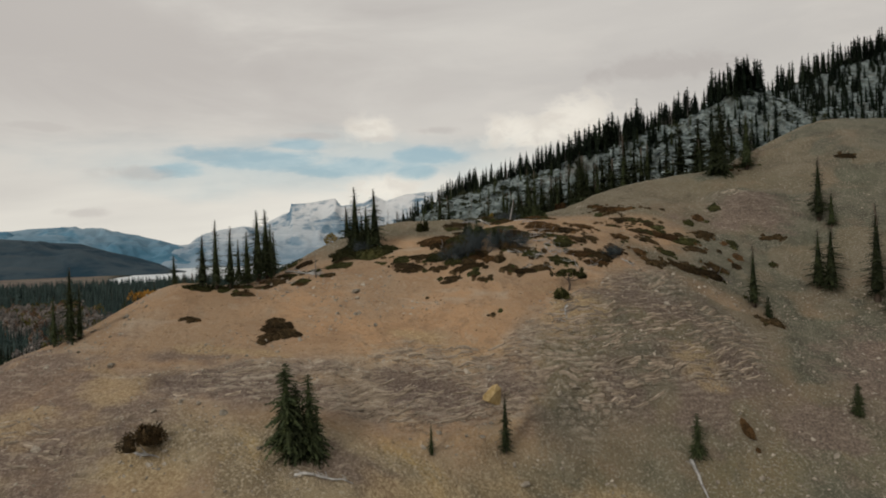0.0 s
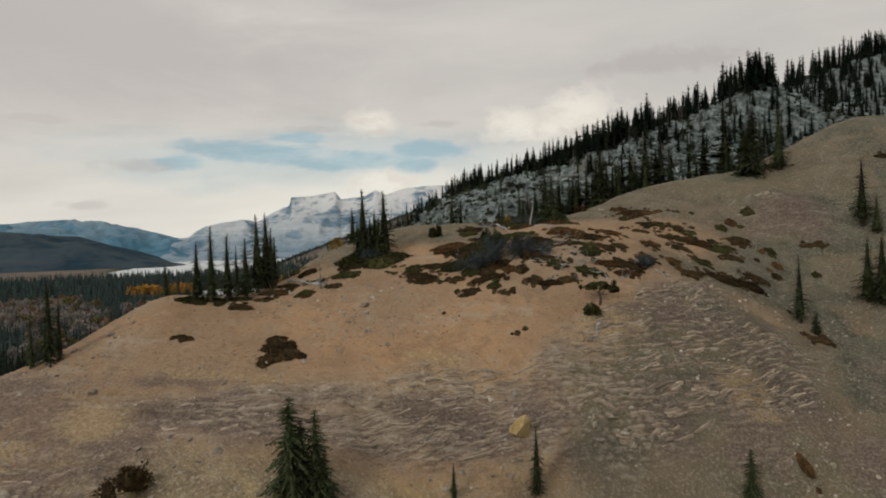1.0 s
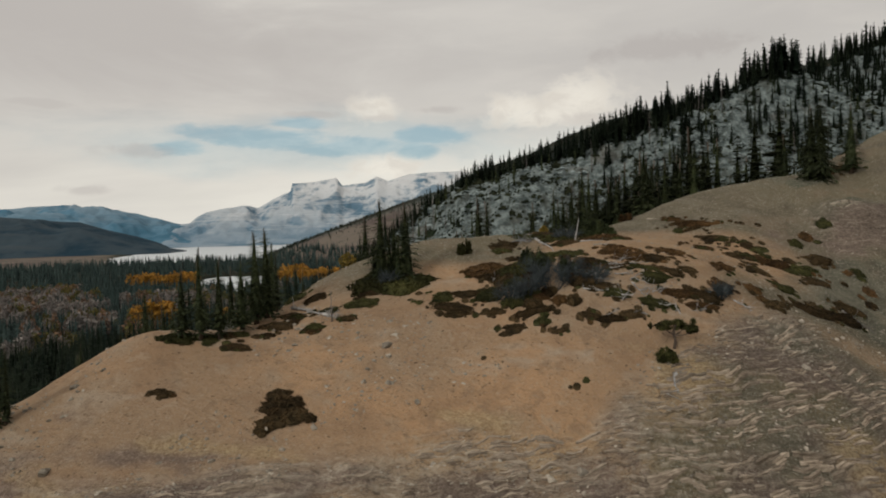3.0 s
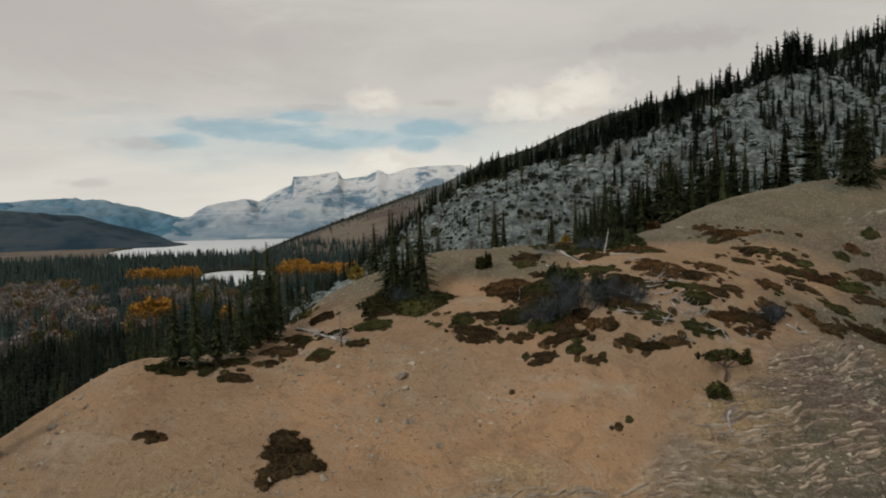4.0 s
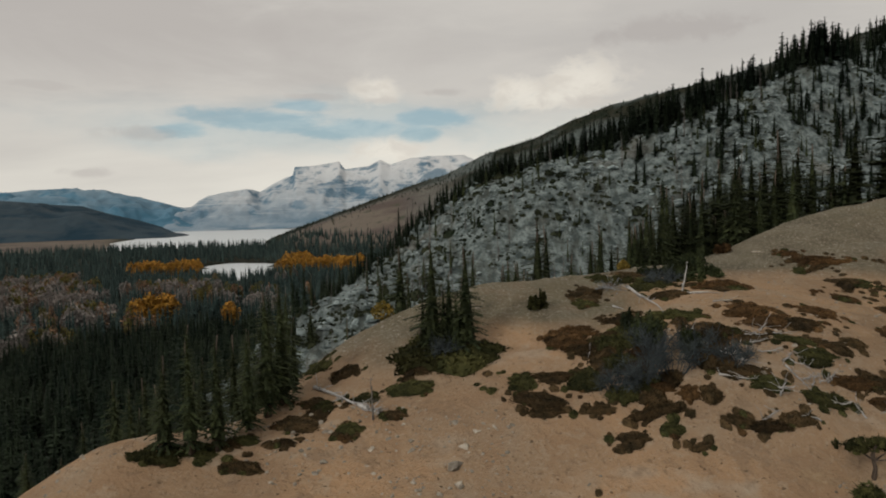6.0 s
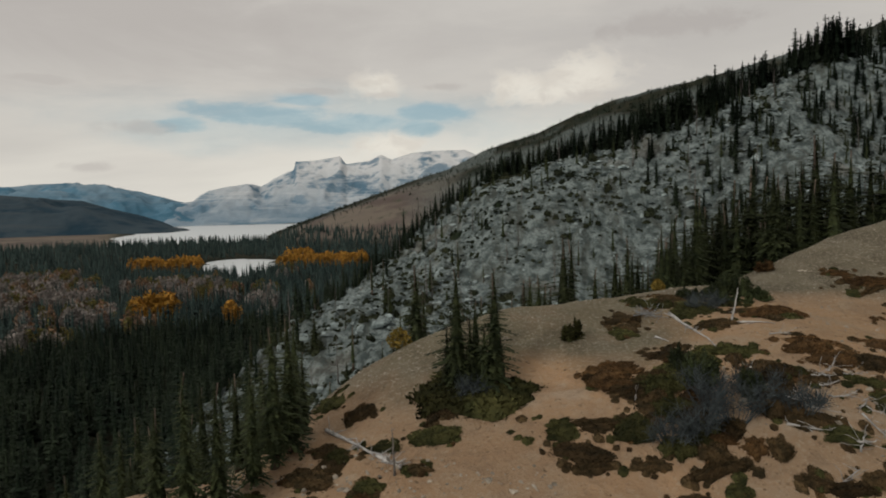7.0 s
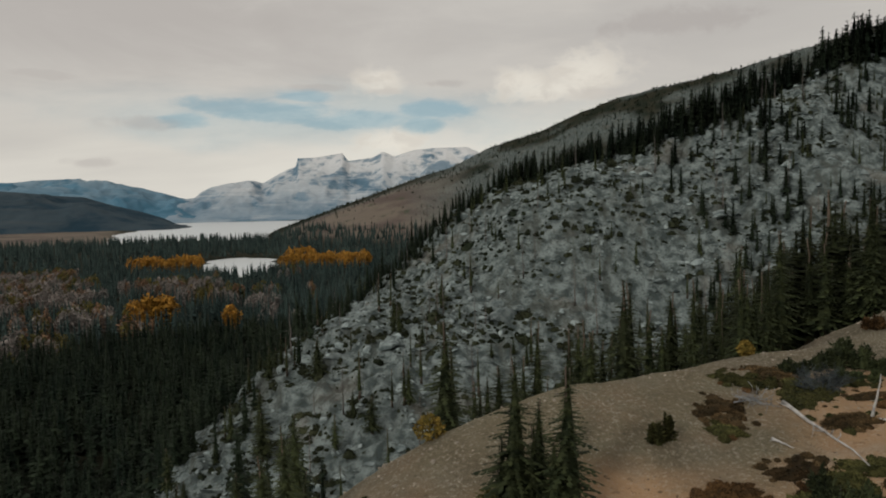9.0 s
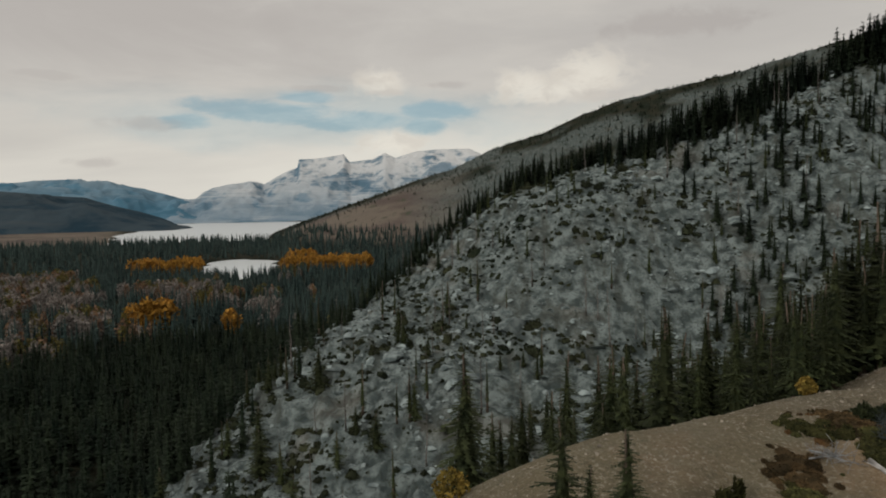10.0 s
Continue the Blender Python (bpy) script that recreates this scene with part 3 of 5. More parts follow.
def water_sheet():
    me = bpy.data.meshes.new("lake")
    co = np.array([(-3600, 700, -0.6), (200, 700, -0.6), (200, 4600, -0.6), (-3600, 4600, -0.6)])
    fill(me, co, np.array([(0, 1, 2, 3)]), False)
    me.materials.append(WATER)
    return tagged(new("water", me), "calm lake and pond water in the valley, sky reflection painted pale grey", "lake", kind="structure")


water_sheet()


def mountain(name, az, crest, near, far, rough, cliff, mat, label, seed):
    """A range shaped to fit the camera's view from HOME: azimuths, crest elevations in degrees, and the distances of
    foot and crest.
    """
    a = np.linspace(az[0], az[-1], 260)
    f = np.linspace(0, 1.25, 46)
    A, F = np.meshgrid(a, f)
    D = near + (far - near) * F
    X, Y = HOME[0] + D * np.sin(np.radians(A)), HOME[1] + D * np.cos(np.radians(A))
    top = np.interp(A, az, crest)
    top = 82 + np.tan(np.radians(top)) * far
    shape = np.where(F <= 1, F ** cliff, 1 - (F - 1) * 1.5)
    gully = (1 - np.abs(2 * cloudy(X / 260, Y / 420, seed, 5, 0.55) - 1) - 0.55) * rough
    Z = top * shape + gully * np.clip(F * 3, 0, 1) * np.clip((1.0 - F) * 5 + 0.06, 0, 1) * np.clip(top / 150, 0.15, 1) - 4
    i = np.arange(A.size).reshape(A.shape)
    quads = np.stack([i[:-1, :-1], i[:-1, 1:], i[1:, 1:], i[1:, :-1]], -1).reshape(-1, 4)
    me = bpy.data.meshes.new(name)
    fill(me, np.stack([X.ravel(), Y.ravel(), Z.ravel()], 1), quads)
    me.materials.append(mat)
    return tagged(new(name, me), label, "mountain", kind="structure")


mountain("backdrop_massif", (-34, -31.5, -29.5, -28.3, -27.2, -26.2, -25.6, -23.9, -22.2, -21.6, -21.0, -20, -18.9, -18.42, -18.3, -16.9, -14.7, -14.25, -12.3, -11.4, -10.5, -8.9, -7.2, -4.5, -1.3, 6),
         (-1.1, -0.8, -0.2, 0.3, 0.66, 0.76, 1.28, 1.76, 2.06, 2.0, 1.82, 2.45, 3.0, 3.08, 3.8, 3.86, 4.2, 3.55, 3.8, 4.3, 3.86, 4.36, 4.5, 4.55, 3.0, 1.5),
         3900, 4650, 120, 1.25, MASSIF, "snow-dusted limestone massif beyond the lake, haze painted in as blue-grey", 41)
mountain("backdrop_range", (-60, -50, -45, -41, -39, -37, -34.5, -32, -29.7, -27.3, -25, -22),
         (1.5, 2.0, 1.2, 1.3, 1.8, 2.12, 2.17, 1.9, 1.46, 0.8, 0.3, -0.8), 4000, 4750, 120, 0.9, HAZED_RANGE, "mountain range across the valley, painted haze blue", 51)
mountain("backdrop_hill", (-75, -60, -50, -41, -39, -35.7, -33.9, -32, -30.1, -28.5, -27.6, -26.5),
         (3.0, 3.0, 2.0, 1.48, 1.37, 1.04, 0.94, 0.3, -0.19, -0.73, -1.2, -1.4), 2750, 3350, 60, 0.8, WOODED, "dark wooded hill on the far lake shore, tinted with painted haze", 61)


# ---- shapes of plants, wood and stone ----
def part(name, me, mat, parent, label=""):
    """Link a mesh as one part under a thing."""
    me.materials.clear()
    me.materials.append(mat)
    ob = new(name, me)
    ob.parent = parent
    return tagged(ob, label)


def mesh_of(name, co, tris, smooth=False):
    me = bpy.data.meshes.new(name)
    fill(me, np.asarray(co, float), np.asarray(tris), smooth)
    return me


def tube(path, radii, sides=6):
    """Corners and triangles of a bent, tapering stem, closed at its ends."""
    path = np.asarray(path, float)
    co, tris = [], []
    for i, (p, r) in enumerate(zip(path, radii)):
        d = path[min(i + 1, len(path) - 1)] - path[max(i - 1, 0)]
        d = d / (np.linalg.norm(d) + 1e-9)
        u = np.cross(d, (0.31, 0.87, 0.38))
        u /= np.linalg.norm(u) + 1e-9
        v = np.cross(d, u)
        for k in range(sides):
            a = 2 * math.pi * k / sides
            co.append(p + r * (math.cos(a) * u + math.sin(a) * v))
    n = len(path)
    for i in range(n - 1):
        for k in range(sides):
            a, b = i * sides + k, i * sides + (k + 1) % sides
            tris += [(a, b, b + sides), (a, b + sides, a + sides)]
    for base in (0, (n - 1) * sides):
        for k in range(1, sides - 1):
            tris.append((base, base + k, base + k + 1) if base else (base, base + k + 1, base + k))
    return co, tris


def merged(pieces):
    co, tris, at = [], [], 0
    for c, t in pieces:
        co.append(np.asarray(c, float))
        tris.append(np.asarray(t) + at)
        at += len(c)
    return np.concatenate(co), np.concatenate(tris)


def crown_shape(rng, tall, wide, levels, per, segments, bare=0.08, gaps=0.12, lean=0.0, spray=(0.28, 0.42), taper=0.75):
    """Whorls of drooping sprays round a narrow core: a spruce or fir crown."""
    pieces = []
    for i in range(levels):
        f = (i + rng.uniform(-0.3, 0.3)) / levels
        z = tall * (bare + (0.985 - bare) * f)
        reach = wide * (1 - f) ** taper * rng.uniform(0.5, 1.25) + 0.03 * wide
        if f < 0.1:
            reach *= 0.75
        for k in range(per):
            if rng.uniform() < gaps:
                continue
            a = 2 * math.pi * (k + rng.uniform(0, 0.9)) / per + i * 1.9
            r = reach * rng.uniform(0.55, 1.15)
            out = np.array((math.cos(a), math.sin(a), 0))
            side = np.array((-math.sin(a), math.cos(a), 0))
            zb = z + rng.uniform(-0.5, 0.5) * tall / levels
            droop = rng.uniform(0.15, 0.5) * (1 - 0.8 * f)
            w = r * rng.uniform(*spray) + 0.03
            co, tris = [], []
            for s in range(segments):
                s0, s1 = s / segments, (s + 1.25) / segments
                p0 = out * r * s0 + np.array((0, 0, zb - droop * r * s0 * s0))
                p1 = out * r * min(s1, 1.08) + np.array((0, 0, zb - droop * r * s1 * s1))
                ww = w * (1 - 0.55 * s0) * rng.uniform(0.7, 1.25)
                drop = np.array((0, 0, -0.35 * ww))
                b = len(co)
                co += [p0, p1, (p0 + p1) / 2 + side * ww + drop, (p0 + p1) / 2 - side * ww + drop,
                       (p0 + p1) / 2 + np.array((0, 0, -0.8 * ww))]
                tris += [(b, b + 1, b + 2), (b, b + 3, b + 1)] + ([(b, b + 4, b + 1)] if segments > 2 else [])
            pieces.append((co, tris))
    core = []
    sides = 7
    ring = [(wide * 0.34 * math.cos(2 * math.pi * k / sides), wide * 0.34 * math.sin(2 * math.pi * k / sides), tall * (bare + 0.05)) for k in range(sides)]
    core = ring + [(0, 0, tall * 0.96), (0, 0, tall * (bare + 0.02))]
    pieces.append((core, [(k, (k + 1) % sides, sides) for k in range(sides)] + [((k + 1) % sides, k, sides + 1) for k in range(sides)]))
    co, tris = merged(pieces)
    co[:, 0] += lean * (co[:, 2] / tall) ** 2 * tall
    return co, tris


def trunk_shape(rng, tall, thick, sides=7, lean=0.0):
    zs = np.linspace(0, tall, 7)
    path = [(lean * (z / tall) ** 2 * tall + rng.normal(0, 0.006) * tall * (z > 0), rng.normal(0, 0.006) * tall * (z > 0), z) for z in zs]
    return tube(path, [thick * (1.35 if i == 0 else 1) * (1 - 0.9 * z / tall) + 0.012 for i, z in enumerate(zs)], sides)


def snag_shape(rng, tall, thick, twigs):
    """A dead standing trunk with broken branches."""
    pieces = [trunk_shape(rng, tall, thick, 6, rng.uniform(-0.05, 0.05))]
    for _ in range(twigs):
        z = tall * rng.uniform(0.25, 0.97)
        a, r = rng.uniform(0, 6.28), (tall * 0.13 * (1.1 - z / tall) + 0.15) * rng.uniform(0.4, 1.2)
        d = np.array((math.cos(a), math.sin(a), rng.uniform(-0.35, 0.3)))
        p = np.array((0, 0, z))
        pieces.append(tube([p, p + d * r * 0.6, p + d * r + np.array((0, 0, -0.1 * r))], [thick * 0.25, thick * 0.16, 0.008], 3))
    return merged(pieces)


def bush_shape(rng, wide, tall, leaves, leaf):
    """A low mound of leafy clumps with an uneven outline."""
    lobes = [(rng.normal(0, 0.48) * wide, rng.normal(0, 0.42) * wide, rng.uniform(0.2, 0.5) * wide, rng.uniform(0.45, 1.0) * tall) for _ in range(7)]
    pieces = []
    for cx, cy, r, h in lobes:
        n = 7
        ring = [(cx + r * 0.6 * math.cos(k * 6.283 / n) * rng.uniform(0.8, 1.1), cy + r * 0.6 * math.sin(k * 6.283 / n) * rng.uniform(0.8, 1.1), -0.12) for k in range(n)]
        mid = [(cx + (q[0] - cx) * 0.75, cy + (q[1] - cy) * 0.75, h * rng.uniform(0.5, 0.75)) for q in ring]
        tris = [t for k in range(n) for t in ((k, (k + 1) % n, n + (k + 1) % n), (k, n + (k + 1) % n, n + k), (n + k, n + (k + 1) % n, 2 * n))]
        pieces.append((ring + mid + [(cx, cy, h * 0.85)], tris))
    for _ in range(leaves):
        cx, cy, r, h = lobes[rng.integers(len(lobes))]
        a, e = rng.uniform(0, 6.283), math.asin(rng.uniform(0, 1))
        d = np.array((math.cos(a) * math.cos(e), math.sin(a) * math.cos(e), math.sin(e)))
        p = np.array((cx, cy, 0)) + d * (r, r, h) * rng.uniform(0.72, 1.02)
        u = np.cross(d, rng.normal(size=3))
        u /= np.linalg.norm(u) + 1e-9
        up = d + rng.normal(0, 0.5, 3)
        s = leaf * rng.uniform(0.6, 1.4)
        pieces.append(([p - u * s * 0.55, p + u * s * 0.55, p + up * s * 1.1, p - up * s * 0.3 + u * 0.2 * s], [(0, 1, 2), (1, 0, 3)]))
    return merged(pieces)


def mat_shape(rng, wide, tall, rings, spokes, leaves, leaf, ragged=0.3):
    """A dense creeping cushion: an uneven outline, a low rounded top and short sprigs all over it."""
    waves = [(int(rng.integers(2, 9)), rng.uniform(0, 6.283), rng.uniform(0.3, 1.0)) for _ in range(6)]
    off = rng.uniform(0, 50, 2)

    def edge(a):
        return wide * (1 + ragged * sum(w * np.sin(k * a + p) / k ** 0.6 for k, p, w in waves) / 2.2)

    def top(a, f):
        x, y = f * np.cos(a) * 2.6 + off[0], f * np.sin(a) * 2.6 + off[1]
        return tall * ((1 - f ** 2.6) * (0.5 + 0.75 * cloudy(x, y, 61, 3)) - 0.35 * f ** 6)

    co, tris = [(0, 0, float(top(np.array(0.0), np.array(0.0))))], []
    for i in range(1, rings + 1):
        for k in range(spokes):
            a = 6.2832 * (k + 0.5 * (i % 2)) / spokes
            f = (i / rings) ** 0.8
            r = edge(a) * f
            co.append((r * math.cos(a), r * math.sin(a), float(top(np.array(a), np.array(f)))))
    for k in range(spokes):
        j = (k + 1) % spokes
        tris.append((0, 1 + k, 1 + j))
        for i in range(rings - 1):
            s0, s1 = 1 + i * spokes, 1 + (i + 1) * spokes
            tris += [(s0 + k, s1 + k, s1 + j), (s0 + k, s1 + j, s0 + j)]
    n = leaves
    a, f = rng.uniform(0, 6.283, n), np.sqrt(rng.uniform(0, 1.06, n))
    r = edge(a) * f
    p = np.stack([r * np.cos(a), r * np.sin(a), np.maximum(top(a, np.minimum(f, 1)), 0) - 0.10 * tall], 1)
    d = np.stack([np.cos(a) * f, np.sin(a) * f, np.full(n, 0.8)], 1) + rng.normal(0, 0.45, (n, 3))
    d /= np.linalg.norm(d, axis=1)[:, None]
    u = np.cross(d, rng.normal(size=(n, 3)))
    u /= np.linalg.norm(u, axis=1)[:, None] + 1e-9
    s = (leaf * rng.uniform(0.6, 1.5, n))[:, None]
    sprig = np.stack([p - u * s * 0.6, p + u * s * 0.6, p + d * s], 1).reshape(-1, 3)
    return np.concatenate([np.array(co), sprig]), np.concatenate([np.array(tris), np.arange(3 * n).reshape(-1, 3) + len(co)])


def leafy_shape(rng, tall, wide, leaves, leaf, bare=0.25):
    """A small broadleaf crown of loose clumps on a thin stem."""
    pieces = [tube([(0, 0, 0), (0, 0, tall * 0.7)], [0.02 * tall, 0.006 * tall], 4)]
    for _ in range(leaves):
        z = rng.beta(2.0, 1.8)
        r = wide * math.sin(math.pi * (0.12 + 0.85 * z)) * math.sqrt(rng.uniform(0.15, 1))
        a = rng.uniform(0, 6.283)
        p = np.array((r * math.cos(a), r * math.sin(a), tall * (bare + (1 - bare) * z)))
        u, v = rng.normal(size=3), rng.normal(size=3) + (0, 0, 0.6)
        u, v = u / np.linalg.norm(u) * leaf, v / np.linalg.norm(v) * leaf
        pieces.append(([p - u, p + u, p + v * 1.3], [(0, 1, 2)]))
    return merged(pieces)


def stone_shape(seed):
    """One angular broken stone about a metre across."""
    rng = np.random.default_rng(seed)
    bm = bmesh.new()
    for _ in range(13):
        d = rng.normal(size=3)
        bm.verts.new(d / np.linalg.norm(d) * rng.uniform(0.38, 0.55) * (1.1, 0.9, 0.65))
    bmesh.ops.convex_hull(bm, input=bm.verts)
    for v in [v for v in bm.verts if not v.link_faces]:
        bm.verts.remove(v)
    bmesh.ops.triangulate(bm, faces=bm.faces)
    bm.verts.index_update()
    out = np.array([v.co[:] for v in bm.verts]), np.array([[v.index for v in f.verts] for f in bm.faces])
    bm.free()
    return out


def strewn(name, shapes, spots, mat, label, category, tilt=0.0, seed=5):
    """Many alike small or distant things as one mesh: spots are rows of x, y, z, size across, size up."""
    rng = np.random.default_rng(seed)
    pieces = []
    for x, y, z, w, h in spots:
        co, tris = shapes[rng.integers(len(shapes))]
        a = rng.uniform(0, 6.283)
        c, s = math.cos(a) * w, math.sin(a) * w
        q = np.empty_like(co)
        q[:, 0], q[:, 1], q[:, 2] = co[:, 0] * c - co[:, 1] * s, co[:, 0] * s + co[:, 1] * c, co[:, 2] * h
        if tilt:
            b = rng.normal(0, tilt)
            q[:, 1], q[:, 2] = q[:, 1] * math.cos(b) - q[:, 2] * math.sin(b), q[:, 1] * math.sin(b) + q[:, 2] * math.cos(b)
        pieces.append((q + (x, y, z), tris))
    co, tris = merged(pieces)
    me = mesh_of(name, co, tris)
    me.materials.append(mat)
    return tagged(new(name, me), label, category, kind="stuff")


RNG = np.random.default_rng(7)


# ---- trees ----
def tree_kind(name, trunk, crown, trunk_mat, crown_mat):
    """A tree one metre tall at the origin, to be copied and scaled."""
    base = new(name)
    base.empty_display_size = 0.3
    part("trunk", mesh_of("trunk", *trunk, True), trunk_mat, base)
    if crown is not None:
        part("crown", mesh_of("crown", *crown), crown_mat, base)
    return base


def kinds(name, count, tall, wide, levels, per, segments, seed, **more):
    out = []
    for k in range(count):
        rng = np.random.default_rng(seed + k)
        w = wide * rng.uniform(0.8, 1.25)
        c = crown_shape(rng, tall, w, levels, per, segments, **more)
        out.append(tree_kind(name, trunk_shape(rng, tall * 0.97, tall * 0.016), c, BARK, NEEDLES))
    return out


def stand(kind, x, y, tall, made, wide=1.0, label="", category="", group="", turn=None, sink=0.15):
    """Set a copy of a tree kind on the ground; each kind is 10 m tall."""
    s = tall / 10.0
    m = Matrix.Translation((x, y, height(x, y) - sink)) @ Matrix.Rotation(RNG.uniform(0, 6.28) if turn is None else turn, 4, "Z")
    ob = copy_thing(kind, m)
    ob.scale = (s * wide, s * wide, s)
    if label:
        tagged(ob, label, category, group)
    made.append(ob)
    return ob


NEAR_TREES = kinds("conifer", 5, 10, 1.35, 46, 11, 5, 100, gaps=0.3, spray=(0.10, 0.19))
BUSHY_TREES = kinds("conifer", 3, 10, 3.0, 36, 15, 6, 120, bare=0.02, gaps=0.3, spray=(0.11, 0.2), taper=0.5)
MID_TREES = kinds("conifer", 6, 10, 1.25, 28, 8, 3, 140, gaps=0.25, spray=(0.18, 0.32))
SPARSE = kinds("conifer", 3, 10, 0.8, 17, 5, 2, 160, gaps=0.45, bare=0.15)
SNAGS = []
for k in range(4):
    rng = np.random.default_rng(180 + k)
    SNAGS.append(tree_kind("dead_tree", snag_shape(rng, 10, 0.13, 26), None, SNAGWOOD, None))
ALL_KINDS = NEAR_TREES + BUSHY_TREES + MID_TREES + SPARSE + SNAGS
made = []

KNOLL_TREES = ((-4.9, 66.4, 2.9), (1.2, 69.3, 5.5), (30.0, 93.7, 7.6), (44.6, 111.0, 9.4), (45.6, 109.4, 5.2),
               (39.4, 98.9, 7.6), (40.6, 98.2, 8.2), (44.6, 95.6, 12.0), (44.9, 92.6, 7.5), (40.5, 127.7, 9.7), (-43.2, 73.5, 5.3), (-41.3, 73.3, 7.8), (-40.5, 73.6, 5.9))
for i, (x, y, t) in enumerate(KNOLL_TREES):
    stand(NEAR_TREES[i % 5], x, y, t, made, 1.5 if x > 28 else 1.05, "slender dark green spruce on the bare slope", "tree", "spruces on the ochre hill")
for i, (x, y, t) in enumerate(((-15.5, 61.4, 7.6), (-13.9, 62.0, 6.6), (-14.6, 61.2, 4.6), (-14.9, 61.9, 5.8), (-13.2, 61.6, 4.4), (-15.8, 62.2, 4.8), (34.8, 79.7, 3.4), (18.1, 72.9, 4.1), (31.2, 92.6, 2.6), (35.0, 127.1, 7.8), (36.3, 126.9, 10.6))):
    stand(BUSHY_TREES[i % 3], x, y, t, made, 0.72, "bushy dark spruce with branches to the ground", "tree", "spruces on the ochre hill")
FLANK_TREES = ((-32.9, 84.7, 6.2), (-31.5, 85.1, 8.3), (-30.2, 86.1, 7.6), (-29.5, 89.3, 6.7), (-29.0, 91.5, 9.2), (-28.7, 93.6, 9.1), (-28.6, 96.1, 6.0),
               (-32.5, 94.0, 7.0), (-33.5, 99.0, 8.0), (-31.0, 101.5, 8.5))
for i, (x, y, t) in enumerate(FLANK_TREES):
    stand(NEAR_TREES[(i + 1) % 5], x, y, t, made, 1.35, "dark spruce at the rim of the hill", "tree", "spruces at the rim")
for i in range(26):
    y = RNG.uniform(86, 112)
    x = np.interp(y, (86, 95, 104, 112), (-36.5, -34, -33, -31)) - RNG.uniform(0, 9)
    top = np.interp(y, (86, 95, 112), (60.5, 63.5, 64.0)) - RNG.uniform(0, 4.0)
    stand(NEAR_TREES[i % 5], x, y, max(top - height(x, y), 4.5), made, 1.3, "dark spruce on the steep flank below the rim", "tree", "spruces at the rim")
GROUP = ((-18.2, 98.0, 8.8), (-17.3, 97.8, 5.5), (-15.6, 97.8, 8.5), (-16.3, 97.3, 5.1), (-18.9, 97.9, 4.8), (-17.0, 99.0, 6.0))
for i, (x, y, t) in enumerate(GROUP):
    stand(NEAR_TREES[(i * 3) % 5], x, y, t, made, 1.45, "spruce in a clump with a juniper skirt", "tree", "spruce clump on the crown")

# spruces in the hollow behind the hill's crest
HOLLOW = ((-1.4, 140.9, 12.9), (3.6, 142.0, 15.0), (5.5, 141.6, 17.0), (9.9, 138.4, 10.6), (12.7, 141.7, 18.0), (15.6, 144.0, 20.0), (17.9, 146.3, 19.0), (17.5, 140.1, 11.4),
          (20.9, 142.0, 15.7), (23.4, 144.2, 20.5), (27.2, 148.0, 19.0), (27.7, 144.4, 17.0), (8.5, 142.9, 13.0), (-24.4, 127.4, 9.5), (-13.5, 129.3, 12.0), (-11.8, 133.1, 13.5),
          (-16.3, 129.5, 10.0), (-22.7, 131.5, 11.0), (-5.0, 136.0, 12.5), (-2.2, 139.4, 14.5), (33.0, 147.0, 13.0), (38.0, 146.0, 11.0))
for i, (x, y, t) in enumerate(HOLLOW):
    kind = (MID_TREES + NEAR_TREES)[(i * 3) % 10]
    stand(kind, x, y, t, made, 1.4, "tall dark spruce in the hollow behind the hill", "tree", "spruces in the hollow")
for i in range(30):
    x = RNG.uniform(-8, 24)
    y = 140 + 0.1 * x + RNG.uniform(2, 26)
    stand(MID_TREES[i % 6], x, y, RNG.uniform(9, 16), made, RNG.uniform(0.9, 1.2), "tall dark spruce in the hollow behind the hill", "tree", "spruces in the hollow")

for i in range(76):
    x = RNG.uniform(-25, -9) if i >= 64 else RNG.uniform(1, 18) if i < 36 else RNG.uniform(18, 46) if i < 46 else RNG.uniform(-14, 4)
    y = np.interp(x, (-25, -14, 0, 10, 20, 34, 46), (115, 119, 124, 129, 132, 136, 140)) + RNG.uniform(0, 1) ** 1.5 * 14
    stand((NEAR_TREES if i % 3 else MID_TREES)[i % 5], x, y, RNG.uniform(6, 12.5), made, RNG.uniform(1.2, 1.7), "dark spruce just behind the rim of the hill", "tree", "spruces in the hollow")

# thin live and dead trees standing on the limestone
count, FAR_TREES = 0, []
while count < 450:
    x, y = RNG.uniform(-95, 135), RNG.uniform(172, 395)
    edge = (-160.9 + 0.285 * y) / 1.208
    crest = 323 + 0.734 * x
    if x < edge - 4 or y > crest + 4 or RNG.uniform() > 0.35 + 0.4 * (y < 250) + 0.9 * lattice(np.array([x / 18]), np.array([y / 18]), 71)[0]:
        continue
    pick = RNG.uniform()
    count += 1
    if y > 248 and pick < 0.74:
        FAR_TREES.append((x, y))
    elif pick < 0.36:
        stand(SPARSE[count % 3], x, y, RNG.uniform(5, 11), made, 1.4, "thin ragged spruce rooted in broken limestone", "tree", "trees on the rock slope")
    elif pick < 0.74:
        stand(MID_TREES[count % 6], x, y, RNG.uniform(3.5, 10), made, RNG.uniform(1.3, 2.3), "dark young spruce rooted in broken limestone", "tree", "trees on the rock slope")
    else:
        stand(SNAGS[count % 4], x, y, RNG.uniform(6, 12), made, 1.2, "bare grey dead trunk on the rock slope", "dead tree", "dead trees on the rock slope")

for ob in ALL_KINDS:
    for o in (*ob.children_recursive, ob):
        bpy.data.objects.remove(o)

